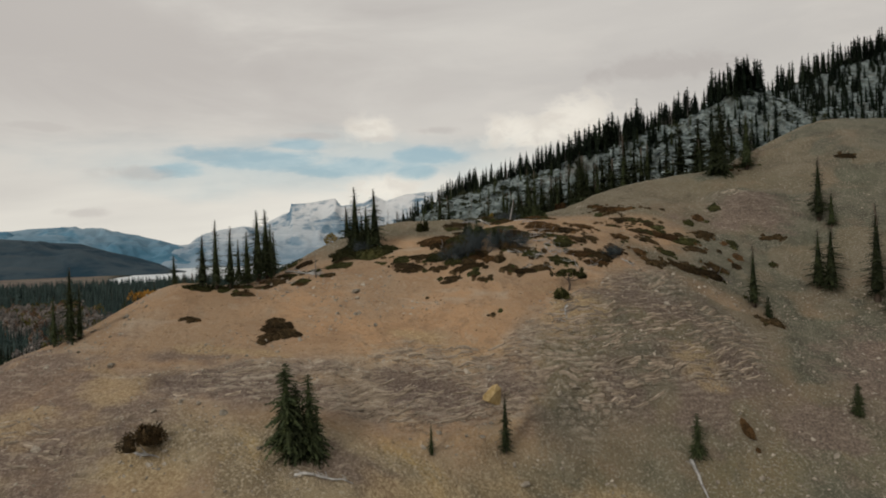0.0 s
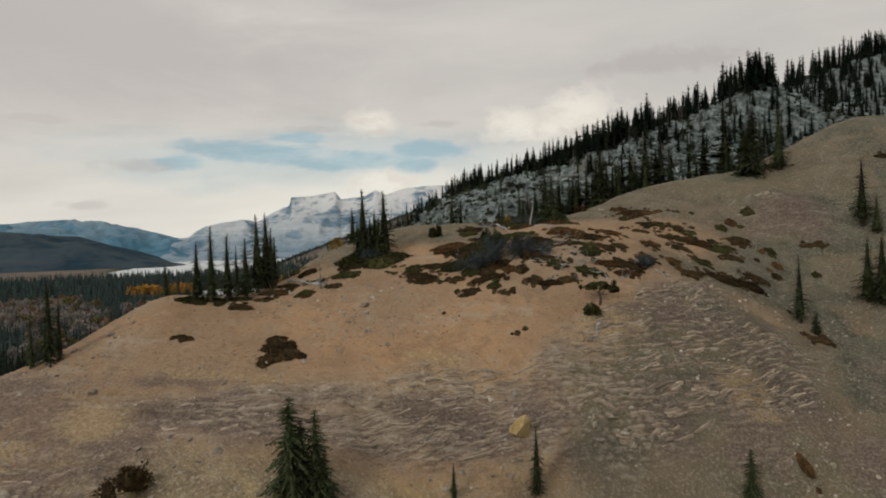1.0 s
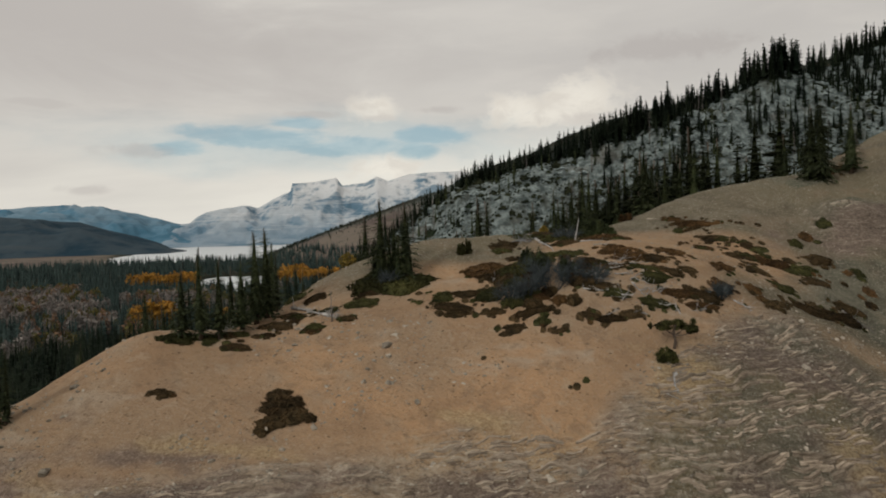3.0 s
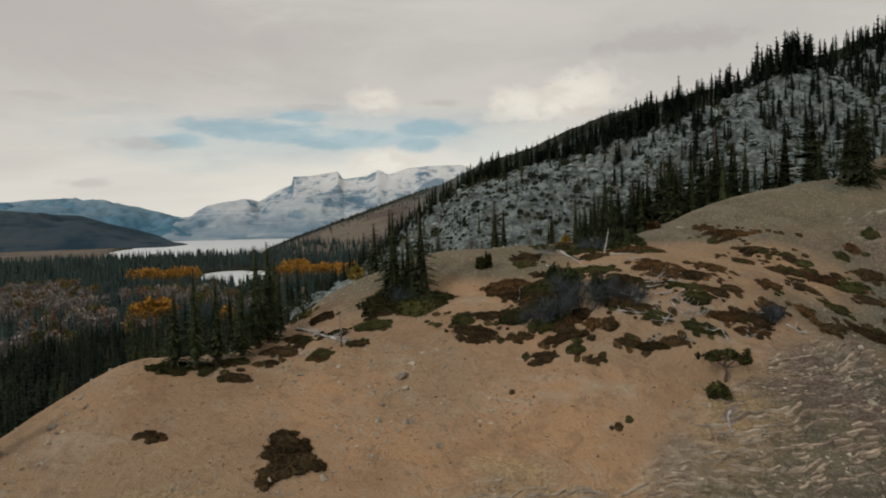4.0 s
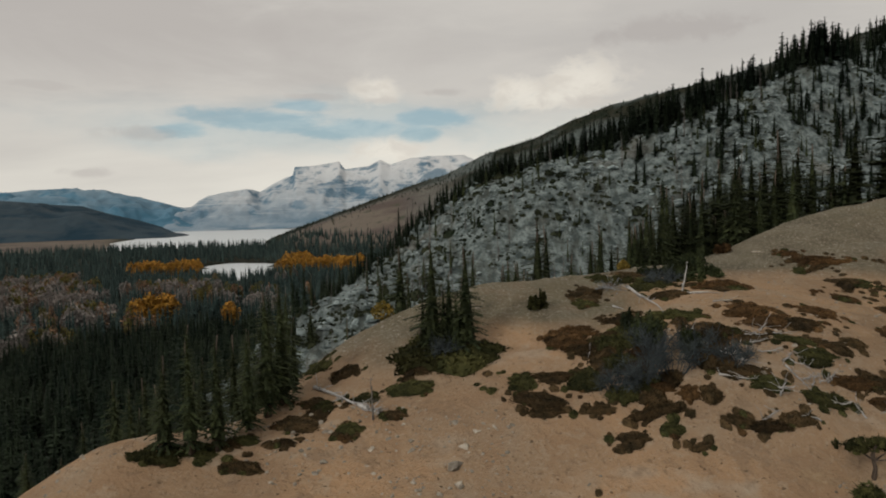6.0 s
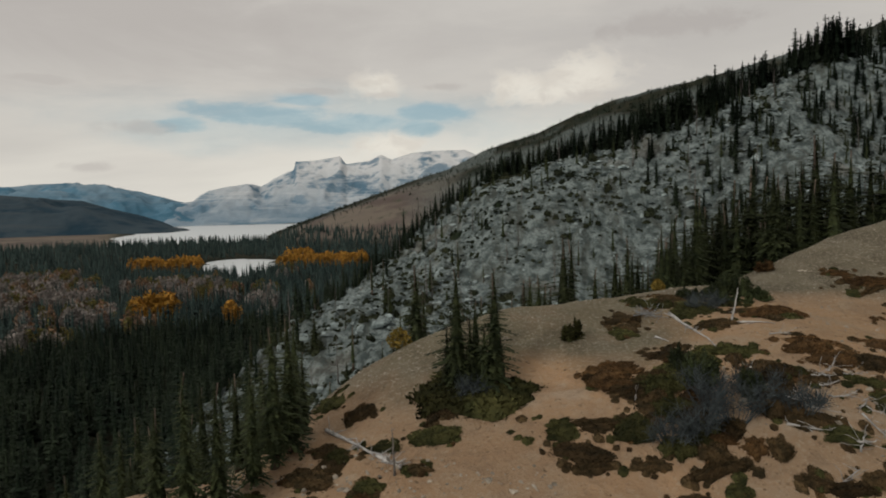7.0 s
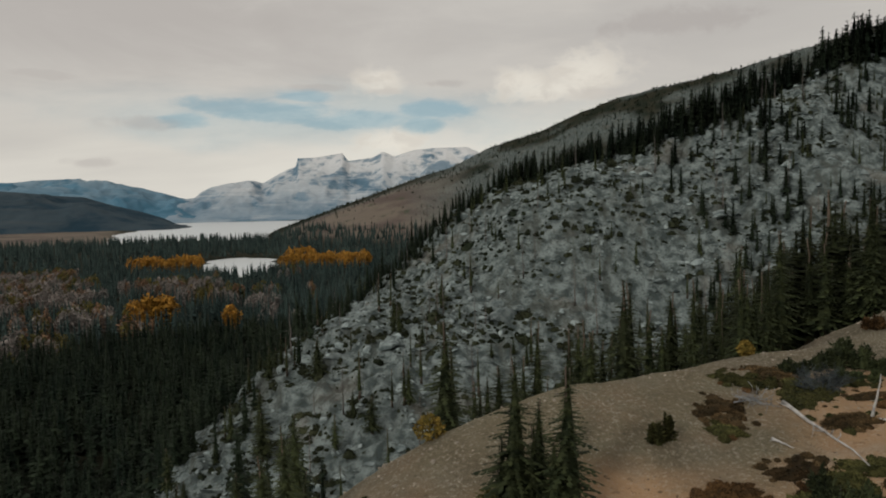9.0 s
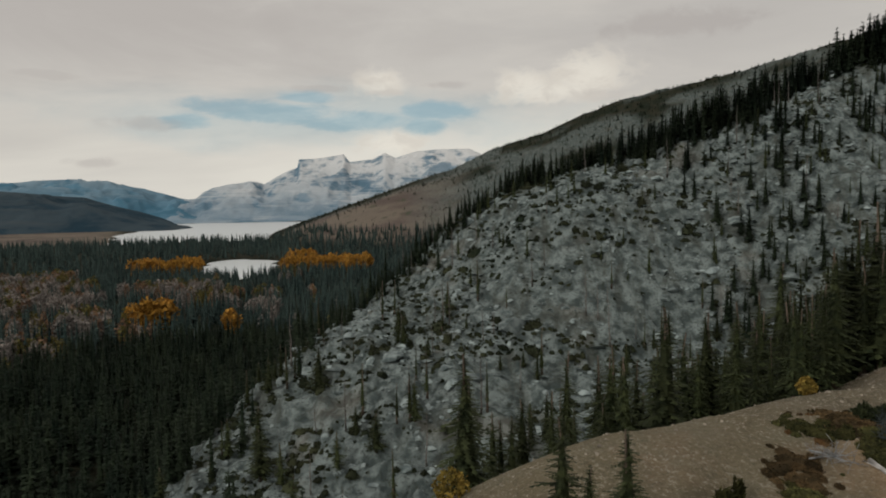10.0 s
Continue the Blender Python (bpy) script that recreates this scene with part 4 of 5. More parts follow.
# ---- forest, one mesh for what cannot be counted ----
def template(kind, n, seed):
    out = []
    for k in range(n):
        rng = np.random.default_rng(seed + k)
        if kind == "flank":
            out.append(crown_shape(rng, 1, 0.15, 17, 6, 2, 0.04, 0.12))
        elif kind == "stand":
            out.append(crown_shape(rng, 1, 0.14, 22, 7, 2, 0.04, 0.15))
        elif kind == "wood":
            out.append(crown_shape(rng, 1, 0.15, 11, 6, 1, 0.04, 0.12))
        elif kind == "far":
            out.append(crown_shape(rng, 1, 0.17, 5, 5, 1, 0.02, 0.05))
        elif kind == "leafy":
            out.append(leafy_shape(rng, 1, 0.30, 90, 0.075))
        elif kind == "bare":
            out.append(leafy_shape(rng, 1, 0.20, 75, 0.065, 0.12))
    return out


def forest(name, kind, x, y, tall, mat, label, category="forest", seed=1, wide=1.0):
    x, y = np.asarray(x), np.asarray(y)
    z = heights(x, y) - 0.2
    t = np.broadcast_to(tall, x.shape) * RNG.uniform(0.65, 1.25, x.shape)
    return strewn(name, template(kind, 7, seed), np.stack([x, y, z, t * wide * RNG.uniform(0.85, 1.2, x.shape), t], 1), mat, label, category, 0.0, seed)


def wedge(n, az0, az1, d0, d1):
    az = np.radians(RNG.uniform(az0, az1, n))
    d = np.sqrt(RNG.uniform(d0 ** 2, d1 ** 2, n))
    return HOME[0] + d * np.sin(az), HOME[1] + d * np.cos(az)


def dry(x, y, top=30):
    z = heights(x, y)
    high = np.maximum(knoll(x, y), rock_slope(x, y))
    return (pond_depth(x, y) < -0.02) & (z < top) & (high < top)


GOLD_SPOTS = ((-262, 488, 8), (-253, 494, 6), (-268, 500, 6), (-196, 468, 1), (-418, 868, 22), (-436, 850, 18), (-466, 860, 16), (-432, 890, 18), (-300, 905, 20), (-268, 915, 22), (-238, 930, 22), (-330, 1010, 22), (-225, 900, 12))


def golden(x, y):
    g = np.zeros(x.shape, bool)
    for cx, cy, r in GOLD_SPOTS:
        g |= np.hypot(x - cx, (y - cy)) < r * (0.6 + 0.8 * lattice(x / 14, y / 14, 77))
    return g


def brownish(x, y):
    az, d = around(x, y)
    far = np.zeros(x.shape)
    for cx, cy, r in ((-384, 560, 60), (-300, 470, 38), (-275, 392, 30), (-330, 640, 50), (-270, 605, 34), (-450, 640, 60), (-517, 720, 60), (-207, 551, 16), (-240, 440, 12), (-230, 620, 20)):
        far = np.maximum(far, 1 - np.hypot(x - cx, y - cy) / r)
    return far + 0.9 * (cloudy(x / 24, y / 24, 81, 3) - 0.5) > 0.28


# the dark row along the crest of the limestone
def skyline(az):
    """Where the rock slope meets the sky in the camera's view from over the ochre hill."""
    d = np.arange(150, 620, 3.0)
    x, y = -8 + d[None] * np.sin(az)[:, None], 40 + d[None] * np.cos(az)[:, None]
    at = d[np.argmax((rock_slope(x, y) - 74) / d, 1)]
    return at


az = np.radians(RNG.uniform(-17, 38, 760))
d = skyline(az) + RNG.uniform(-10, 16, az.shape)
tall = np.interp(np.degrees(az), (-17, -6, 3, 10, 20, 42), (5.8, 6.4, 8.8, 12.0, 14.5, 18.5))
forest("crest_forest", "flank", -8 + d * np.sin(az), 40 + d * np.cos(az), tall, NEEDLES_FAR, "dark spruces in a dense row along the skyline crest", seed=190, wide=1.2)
x, y = RNG.uniform(25, 255, 2100), RNG.uniform(205, 510, 2100)
ok = (y < 318 + 0.734 * x) & (rock_slope(x, y) > knoll(x, y) + 2) & (cloudy(x / 25, y / 25, 98, 3) > np.interp(x, (60, 110), (0.50, 0.36)))
forest("slope_forest", "flank", x[ok], y[ok], 8.5, NEEDLES_FAR, "scattered dark spruces on the upper limestone", seed=192, wide=1.15)

x, y = np.array(FAR_TREES).T
forest("thin_spruces", "flank", x, y, 6.5, NEEDLES, "thin ragged spruces rooted high on the limestone", seed=196, wide=0.9)

# the dense stand in the hollow behind the hill
hx = np.concatenate([RNG.uniform(-16, 44, 560), RNG.uniform(3, 22, 150)])
hy = 137 + 0.12 * hx + RNG.uniform(0, 40, 710)
ok = RNG.uniform(size=710) < np.interp(hx, (-16, 0, 4, 16, 21, 44), (0.12, 0.35, 0.75, 0.8, 0.25, 0.15))
forest("hollow_forest", "stand", hx[ok], hy[ok], np.interp(hx[ok], (-14, 10, 36), (7, 13, 15.5)), NEEDLES, "dense dark spruces filling the hollow behind the hill", seed=195, wide=1.4)

# the valley flank below the hill and the edge of the rock slope
n = 900
fx, fy = RNG.uniform(-120, -34, n), RNG.uniform(78, 340, n)
s_edge = (-160.9 + 0.285 * fy) / 1.208
k_edge = np.interp(fy, (78, 92, 105, 130, 160), (-62, -56, -46, -36, -60))
ok = ((fy < 165) & (fx < k_edge) & (fx > k_edge - 40)) | ((fy >= 150) & (fx < s_edge + RNG.exponential(7, n) - 3) & (fx > s_edge - 42))
forest("flank_forest", "flank", fx[ok], fy[ok], 11.5, NEEDLES_FAR, "dense dark spruce forest on the steep valley flank", seed=200)
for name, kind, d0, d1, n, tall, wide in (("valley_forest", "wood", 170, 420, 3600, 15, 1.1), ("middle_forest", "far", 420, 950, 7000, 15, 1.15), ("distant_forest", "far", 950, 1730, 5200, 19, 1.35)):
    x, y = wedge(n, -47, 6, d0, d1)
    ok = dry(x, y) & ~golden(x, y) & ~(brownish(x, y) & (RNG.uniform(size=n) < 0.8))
    # stands beyond 400 m take the haze-tinted needles
    forest(name, kind, x[ok], y[ok], tall, NEEDLES_FAR if d0 < 400 else NEEDLES_HAZED, "dark green spruce forest filling the valley floor", seed=220 + n, wide=wide)
x, y = wedge(15000, -47, 6, 300, 1300)
ok = golden(x, y) & dry(x, y)
gx, gy = np.concatenate([x[ok]] + [cx + RNG.normal(0, r * 0.45, 3 + 2 * r) for cx, cy, r in GOLD_SPOTS]), np.concatenate([y[ok]] + [cy + RNG.normal(0, r * 0.45, 3 + 2 * r) for cx, cy, r in GOLD_SPOTS])
ok = dry(gx, gy)
forest("golden_grove", "leafy", gx[ok], gy[ok], 17.5, GOLD, "groves of golden autumn aspens by the pond", "grove", seed=260)
x, y = wedge(9000, -47, -12, 330, 880)
ok = brownish(x, y) & dry(x, y) & ~golden(x, y)
x, y = x[ok], y[ok]
sort = cloudy(x / 16, y / 16, 83, 2) + RNG.normal(0, 0.06, x.shape)
for name, cut, mat, label in (("bare_grove", sort < 0.5, TWIGS, "greyish brown leafless poplars among the spruces"), ("russet_grove", (sort >= 0.5) & (sort < 0.62), RUSSET_TWIGS, "russet autumn poplars losing their leaves"),
                              ("olive_grove", sort >= 0.62, OLIVE_LEAVES, "olive broadleaf trees turning yellow")):
    forest(name, "bare", x[cut], y[cut], 14, mat, label, "grove", seed=280)
x, y = wedge(4800, -22, 40, 1350, 2000)
az, d = around(x, y)
crest_z = np.interp(az, FAR_CREST_AZ, FAR_CREST_Z)
ok = (crest_z > 4) & ((d > 1770 + RNG.normal(0, 40, az.shape)) | (az > 5 + RNG.normal(0, 5, az.shape)) | (az > -9) & (cloudy(x / 70, y / 70, 86, 3) > 0.55) | (RNG.uniform(size=az.shape) < 0.05))
forest("ridge_forest", "far", x[ok], y[ok], 7, NEEDLES_FAR, "dark forest along the long ridge", seed=300, wide=2.5)

# ---- broken stone ----
STONES = [stone_shape(400 + k) for k in range(9)]
x, y = RNG.uniform(-100, 160, 11000), RNG.uniform(165, 420, 11000)
ok = (rock_slope(x, y) > knoll(x, y) + 1) & (y < 327 + 0.734 * x) & (x > (-160.9 + 0.285 * y) / 1.208 - 6) & (cloudy(x / 14, y / 14, 91, 3) > 0.40)
x, y = x[ok], y[ok]
w = np.exp(RNG.normal(0.15, 0.5, x.shape))
strewn("rock_rubble", STONES, np.stack([x, y, heights(x, y) + 0.05 * w, w, w * RNG.uniform(0.6, 1.1, x.shape)], 1), BOULDER, "broken grey limestone blocks covering the slope", "rubble", 0.3, 21)
x, y = RNG.uniform(-95, 150, 900), RNG.uniform(168, 410, 900)
ok = (rock_slope(x, y) > knoll(x, y) + 1) & (y < 322 + 0.734 * x) & (x > (-160.9 + 0.285 * y) / 1.208)
x, y = x[ok], y[ok]
w = RNG.uniform(2.0, 5.0, x.shape)
strewn("rock_outcrop", STONES, np.stack([x, y, heights(x, y) - 0.1 * w, w, w * RNG.uniform(0.35, 0.6, x.shape)], 1), BOULDER, "large tilted limestone slabs standing out of the slope", "outcrop", 0.45, 24)
# thin broken beds standing out of the eroded front
def bed_ledges(count):
    rng = np.random.default_rng(33)
    x, y = rng.uniform(-46, 40, 9 * count), rng.uniform(57, 97, 9 * count)
    share = sampled(1, x, y)
    ok = (share > 0.55) & (cloudy(x / 6, y / 4, 36, 3) + 0.25 * np.clip(share - 0.8, 0, 1) > 0.5)
    pieces = []
    for x, y in zip(x[ok][:count], y[ok][:count]):
        n = int(rng.integers(4, 11))
        xs = x + np.arange(n) * 0.2
        level = knoll(xs[:1], np.array([y]))[0] + 1.1 * cloudy(xs[:1] / 5, np.array([y]) / 5, 22, 3, 0.6)[0]
        ys = np.full(n, y)
        for _ in range(3):
            ys = ys + (level - knoll(xs, ys) - 1.1 * cloudy(xs / 5, ys / 5, 22, 3, 0.6)) / 0.6
        if np.abs(ys - y).max() > 3:
            continue
        fade = np.sin(np.linspace(0.08, math.pi - 0.08, n))
        out = rng.uniform(0.02, 0.07) * rng.uniform(0.4, 1.4, n) * fade
        thick = rng.uniform(0.012, 0.04) * rng.uniform(0.5, 1.4, n) * fade
        both = heights(np.concatenate([xs, xs]), np.concatenate([ys + 0.3, ys - out]))
        zb, zf = both[:n], both[n:]
        top = np.maximum(zf + thick, zb - 0.1)
        co = np.concatenate([np.stack([xs, ys + 0.35, np.maximum(zb, top) - 0.05], 1), np.stack([xs + rng.normal(0, 0.07, n), ys - out, top], 1),
                             np.stack([xs, ys - out * 0.7, zf - 0.08], 1)])
        tris = []
        for i in range(n - 1):
            for r in (0, n):
                tris += [(r + i, r + n + i, r + n + i + 1), (r + i, r + n + i + 1, r + i + 1)]
        pieces.append((co, tris))
    pieces.sort(key=lambda q: abs(q[0][0][0] + 6) + 0.5 * abs(q[0][0][1] - 72))
    for co, tris in pieces[:300]:
        part("ledge", mesh_of("ledge", co, tris), LEDGE, ground)
    co, tris = merged(pieces[300:])
    me = mesh_of("bed_ledges", co, tris)
    me.materials.append(LEDGE)
    return tagged(new("bed_ledges", me), "thin broken rock beds standing out of the eroded slope", "ledges", kind="stuff")


bed_ledges(760)
# flat chips gathered on the ledges of the eroded beds
x, y = RNG.uniform(-48, 45, 15000), RNG.uniform(52, 98, 15000)
ok = (sampled(1, x, y) > 0.5) & (cloudy(x / 4, y / 1.2, 97, 3) > 0.52)
x, y = x[ok], y[ok]
z = heights(x, y)
w = np.exp(RNG.normal(-1.6, 0.4, x.shape))
strewn("ledge_chips", STONES, np.stack([x, y, z, w, w * 0.6], 1), STONE, "flat pale chips lying on the eroded ledges", "stones", 0.3, 25)
x, y = RNG.uniform(-48, 62, 22000), RNG.uniform(50, 135, 22000)
keep = cloudy(x / 8, y / 8, 95, 3) > np.where(y > 100, 0.46, np.where((x > 18) | (y < 70), 0.42, 0.56))
x, y = x[keep], y[keep]
w = np.exp(RNG.normal(-1.55, 0.5, x.shape)) * np.where(y > 98, 0.55, 1.0)
strewn("loose_stones", STONES, np.stack([x, y, heights(x, y), w, w], 1), STONE, "pale loose stones scattered over the bare soil", "stones", 0.3, 22)

# dark low krummholz growing between the blocks
x, y = RNG.uniform(-100, 160, 30000), RNG.uniform(150, 420, 30000)
streak = cloudy((x + 0.35 * y) / 20, (y - 0.25 * x) / 5, 92, 4, 0.6)
ok = (rock_slope(x, y) > knoll(x, y)) & (y < 325 + 0.734 * x) & (x > (-160.9 + 0.285 * y) / 1.208 - 4) & (streak + 0.12 * (lattice(x / 35, y / 35, 93) - 0.5) > 0.545)
x, y = x[ok][:8200], y[ok][:8200]
w = np.exp(RNG.normal(-0.62, 0.45, x.shape))
LOW = [mat_shape(np.random.default_rng(700 + k), 1.0, 0.75, 2, 8, 34, 0.32, 0.45) for k in range(6)]
strewn("low_growth", LOW, np.stack([x, y, heights(x, y) - 0.1, w, w * RNG.uniform(0.5, 1.4, x.shape)], 1), SCRUB, "dark low scrub growing between limestone blocks", "scrub", 0.0, 23)

# ---- junipers and shrubs ----
BUSHES = []
for k, mat in enumerate((JUNIPER, JUNIPER_GREEN, JUNIPER_RED) * 4):
    rng = np.random.default_rng(500 + k)
    BUSHES.append((mesh_of("foliage", *mat_shape(rng, 1.0, 0.24, 5, 34, 900, 0.085, 0.5 + 0.14 * (k // 3))), mat))
BUSH_LABELS = ("low brown juniper mat on bare soil", "low dark green juniper mat on bare soil", "russet dwarf shrub on bare soil")


def shrub(x, y, half, pick=None, tall=1.0, label="", sink=0.03, deep=None):
    k = RNG.choice((0, 0, 0, 1, 1, 2)) if pick is None else pick
    me, mat = BUSHES[k + 3 * RNG.integers(4)]
    if not me.materials:
        me.materials.append(mat)
    ob = new("shrub", me)
    e = 0.5
    h = heights((x, x + e, x - e, x, x), (y, y, y, y + e, y - e))
    gx, gy = (h[1] - h[2]) / (2 * e), (h[3] - h[4]) / (2 * e)
    up = Vector((-gx, -gy, 1)).normalized()
    tip = Vector((0, 0, 1)).rotation_difference(up.lerp(Vector((0, 0, 1)), 0.2)).to_matrix().to_4x4()
    high = half ** 0.6 * tall
    turn = RNG.uniform(0, 6.28) if deep is None else RNG.choice((0, math.pi)) + RNG.normal(0, 0.25)
    ob.matrix_world = Matrix.Translation((x, y, h[0] - sink)) @ tip @ Matrix.Rotation(turn, 4, "Z") @ Matrix.Diagonal((half * 1.05, deep or half * RNG.uniform(0.7, 1.0), high, 1))
    return tagged(ob, label or BUSH_LABELS[k], "shrub", "shrubs on the ochre hill")


SMALL = []


def patch(x, y, wide, deep, main):
    """An irregular patch of several mats grown together, of one colour for the most part."""
    big = int(max(1, round(wide * deep / 1.6)))
    for k in range(big):
        a, d = RNG.uniform(0, 6.283), (0 if big == 1 else RNG.uniform(0.2, 0.6))
        f = 0.95 if big == 1 else RNG.uniform(0.45, 0.7)
        kind = main if RNG.uniform() < 0.8 else int(RNG.integers(3))
        shrub(x + d * wide * math.cos(a), y + d * deep * math.sin(a), wide * f, kind, RNG.uniform(0.7, 1.2), deep=max(deep * f, 0.3))
    for k in range(int(5 + 3.5 * wide)):
        a, d = RNG.uniform(0, 6.283), RNG.uniform(0.6, 1.25)
        kind = main if RNG.uniform() < 0.6 else int(RNG.integers(3))
        SMALL.append((x + d * wide * math.cos(a), y + d * deep * math.sin(a), RNG.uniform(0.14, 0.45), kind))


# rows of x, y, half width, half depth and kind
for row in ((-12.3, 92.9, 1.9, 1.6, 1), (-10.3, 91.4, 2.1, 1.1, 0), (-9.0, 93.6, 1.9, 0.6, 0), (-7.0, 93.2, 1.5, 1.4, 1), (-6.1, 96.4, 2.6, 1.3, 0), (-4.7, 94.3, 2.2, 1.6, 0), (-7.8, 97.4, 1.5, 1.1, 2),
            (-9.8, 90.3, 1.5, 0.5, 0), (-6.4, 90.5, 1.2, 0.6, 0), (-4.7, 88.2, 1.5, 0.9, 0), (-0.9, 87.4, 1.0, 0.4, 0), (-2.4, 88.7, 0.7, 0.6, 1), (-3.1, 89.9, 1.8, 0.6, 0), (1.7, 89.3, 0.9, 0.5, 0),
            (3.3, 89.0, 1.4, 0.6, 0), (5.3, 89.7, 1.3, 0.8, 0), (-8.7, 97.7, 1.1, 0.6, 0), (-5.2, 96.7, 1.6, 0.6, 0)):
    patch(*row)
for row in ((2.4, 96.9, 3.0, 1.3, 2), (6.6, 98.8, 1.8, 1.3, 2), (2.8, 93.6, 2.4, 1.3, 0), (4.4, 92.2, 1.5, 0.8, 0), (8.1, 94.6, 2.2, 1.3, 1), (10.6, 96.7, 2.0, 1.3, 0), (11.1, 100.3, 1.9, 2.0, 2),
            (10.0, 92.9, 1.7, 0.8, 0), (7.7, 91.3, 1.6, 0.8, 1), (12.2, 93.3, 1.9, 1.0, 0), (14.3, 95.3, 1.3, 0.8, 2), (11.7, 91.7, 1.5, 0.5, 0), (4.8, 96.5, 1.6, 0.8, 0), (2.7, 97.4, 1.6, 0.8, 1),
            (7.6, 96.4, 1.4, 0.7, 1), (5.6, 100.3, 1.8, 1.3, 2), (0.3, 99.9, 2.0, 0.8, 1)):
    patch(*row)
for row in ((18.5, 111.2, 2.2, 1.9, 0), (18.6, 115.5, 3.5, 0.8, 0), (20.9, 109.8, 1.8, 1.7, 0), (18.7, 106.8, 1.5, 2.0, 0), (20.5, 105.6, 1.5, 1.7, 0), (15.6, 99.3, 1.1, 1.4, 1), (19.4, 101.6, 1.4, 1.2, 0),
            (17.4, 96.3, 0.9, 0.7, 2), (21.3, 99.1, 1.3, 1.2, 1), (25.6, 103.2, 1.6, 1.4, 0), (27.0, 111.2, 0.9, 0.7, 1), (28.0, 108.0, 1.6, 1.4, 0), (18.8, 94.9, 1.1, 0.8, 0), (15.6, 108.5, 1.8, 2.4, 2)):
    patch(*row)
for row in ((22.6, 96.4, 2.4, 0.8, 0), (25.6, 97.1, 2.3, 0.9, 0), (27.0, 99.2, 1.8, 0.9, 0), (22.8, 105.5, 1.8, 1.2, 0), (25.2, 105.0, 1.6, 1.2, 1), (37.5, 108.1, 1.5, 0.7, 0), (35.5, 103.0, 0.6, 0.5, 1),
            (30.3, 101.5, 0.6, 0.9, 0), (31.2, 91.8, 1.5, 0.8, 0), (54.5, 124.6, 1.5, 0.8, 0), (39.9, 129.2, 3.0, 1.2, 0), (16.6, 116.4, 2.0, 1.0, 0), (15.0, 118.3, 1.5, 0.7, 2)):
    patch(*row)
for row in ((-26.3, 89.9, 1.7, 1.3, 0), (-25.3, 91.4, 1.2, 1.0, 0), (-19.9, 90.3, 0.9, 0.6, 1), (-19.3, 93.2, 1.7, 1.1, 1), (-19.2, 95.4, 1.0, 1.1, 0), (-27.6, 100.0, 1.3, 1.5, 1), (-24.8, 97.1, 1.4, 1.1, 0),
            (-33.2, 83.9, 1.4, 0.8, 1), (-28.2, 84.9, 1.1, 0.6, 0), (-30.5, 76.5, 0.9, 0.35, 0), (-31.3, 85.7, 1.8, 1.0, 1), (-22.4, 92.6, 1.1, 0.7, 1)):
    patch(*row)
for row in ((-0.5, 107.6, 1.8, 2.0, 1), (-3.0, 110.9, 2.0, 1.4, 1), (-5.5, 106.6, 1.6, 1.5, 0), (6.2, 108.5, 1.5, 1.0, 2), (-3.7, 100.4, 1.7, 1.0, 0), (-7.4, 98.8, 1.6, 1.1, 2), (2.6, 111.5, 2.2, 1.4, 1), (3.6, 108.6, 1.6, 0.9, 0),
            (0.6, 104.6, 1.6, 0.8, 0), (8.9, 98.8, 1.5, 1.2, 0)):
    patch(*row)
for row in ((-1.9, 111.4, 2.7, 2.0, 0), (0.6, 109.5, 2.6, 2.4, 1), (1.0, 104.8, 1.4, 1.1, 1), (-5.7, 107.4, 1.5, 1.3, 0), (-6.1, 104.7, 1.2, 0.8, 1), (-8.0, 98.2, 1.7, 1.3, 2), (5.0, 107.1, 1.7, 1.2, 2), (-4.7, 96.6, 2.0, 0.6, 1),
            (-28.9, 87.1, 2.2, 1.1, 0), (-28.4, 84.8, 1.1, 0.4, 0), (-25.6, 92.5, 1.7, 1.6, 1), (-22.8, 88.2, 0.7, 0.4, 0), (-22.6, 89.0, 1.0, 0.8, 0), (-26.4, 87.6, 0.8, 0.5, 0)):
    patch(*row)
for x, y, r in ((-21.8, 77.2, 1.5), (-20.6, 76.6, 1.1), (-19.4, 76.5, 0.7), (-21.9, 75.6, 1.0), (-22.2, 74.5, 0.6), (-22.3, 78.6, 1.0), (-20.9, 78.0, 0.8)):
    shrub(x, y, 1.15 * r, 0, 1.2, "olive brown juniper patch on the ochre slope")
for x, y, r in ((-18.6, 97.2, 2.7), (-16.2, 96.8, 2.8), (-14.6, 97.4, 2.2), (-17.4, 98.6, 2.6)):
    shrub(x, y, r, 1, 1.9, "green juniper skirt under the spruce clump")
def round_bush(x, y, wide, tall, mat, label, seed):
    """A bush of rounded leafy lobes."""
    me = mesh_of("bush", *bush_shape(np.random.default_rng(seed), wide * 0.8, tall, 1700, 0.13))
    me.materials.append(mat)
    ob = new("bush", me)
    ob.location = (x, y, height(x, y) - 0.05)
    return tagged(ob, label, "bush")


round_bush(-26.7, 61.0, 2.3, 1.5, JUNIPER, "dark brown domed juniper with a dead branch", 671)
round_bush(-10.1, 103.2, 0.75, 1.9, JUNIPER_GREEN, "upright olive bush alone on bare soil", 672)
round_bush(7.6, 84.8, 1.5, 1.2, JUNIPER_GREEN, "dark rounded bush under the stunted pine", 673)
for k, (x, y, w, t) in enumerate(((2.8, 113.7, 1.7, 1.5), (5.2, 114.6, 1.8, 1.7), (6.2, 112.6, 1.4, 1.2), (0.6, 112.6, 1.2, 1.0), (3.8, 111.4, 1.2, 0.9))):
    round_bush(x, y, w, t, NEEDLES, "low dark spruce scrub near the leaning snag", 680 + k)
round_bush(9.8, 121.4, 1.0, 1.1, JUNIPER_RED, "orange brown bush at the rim", 690)
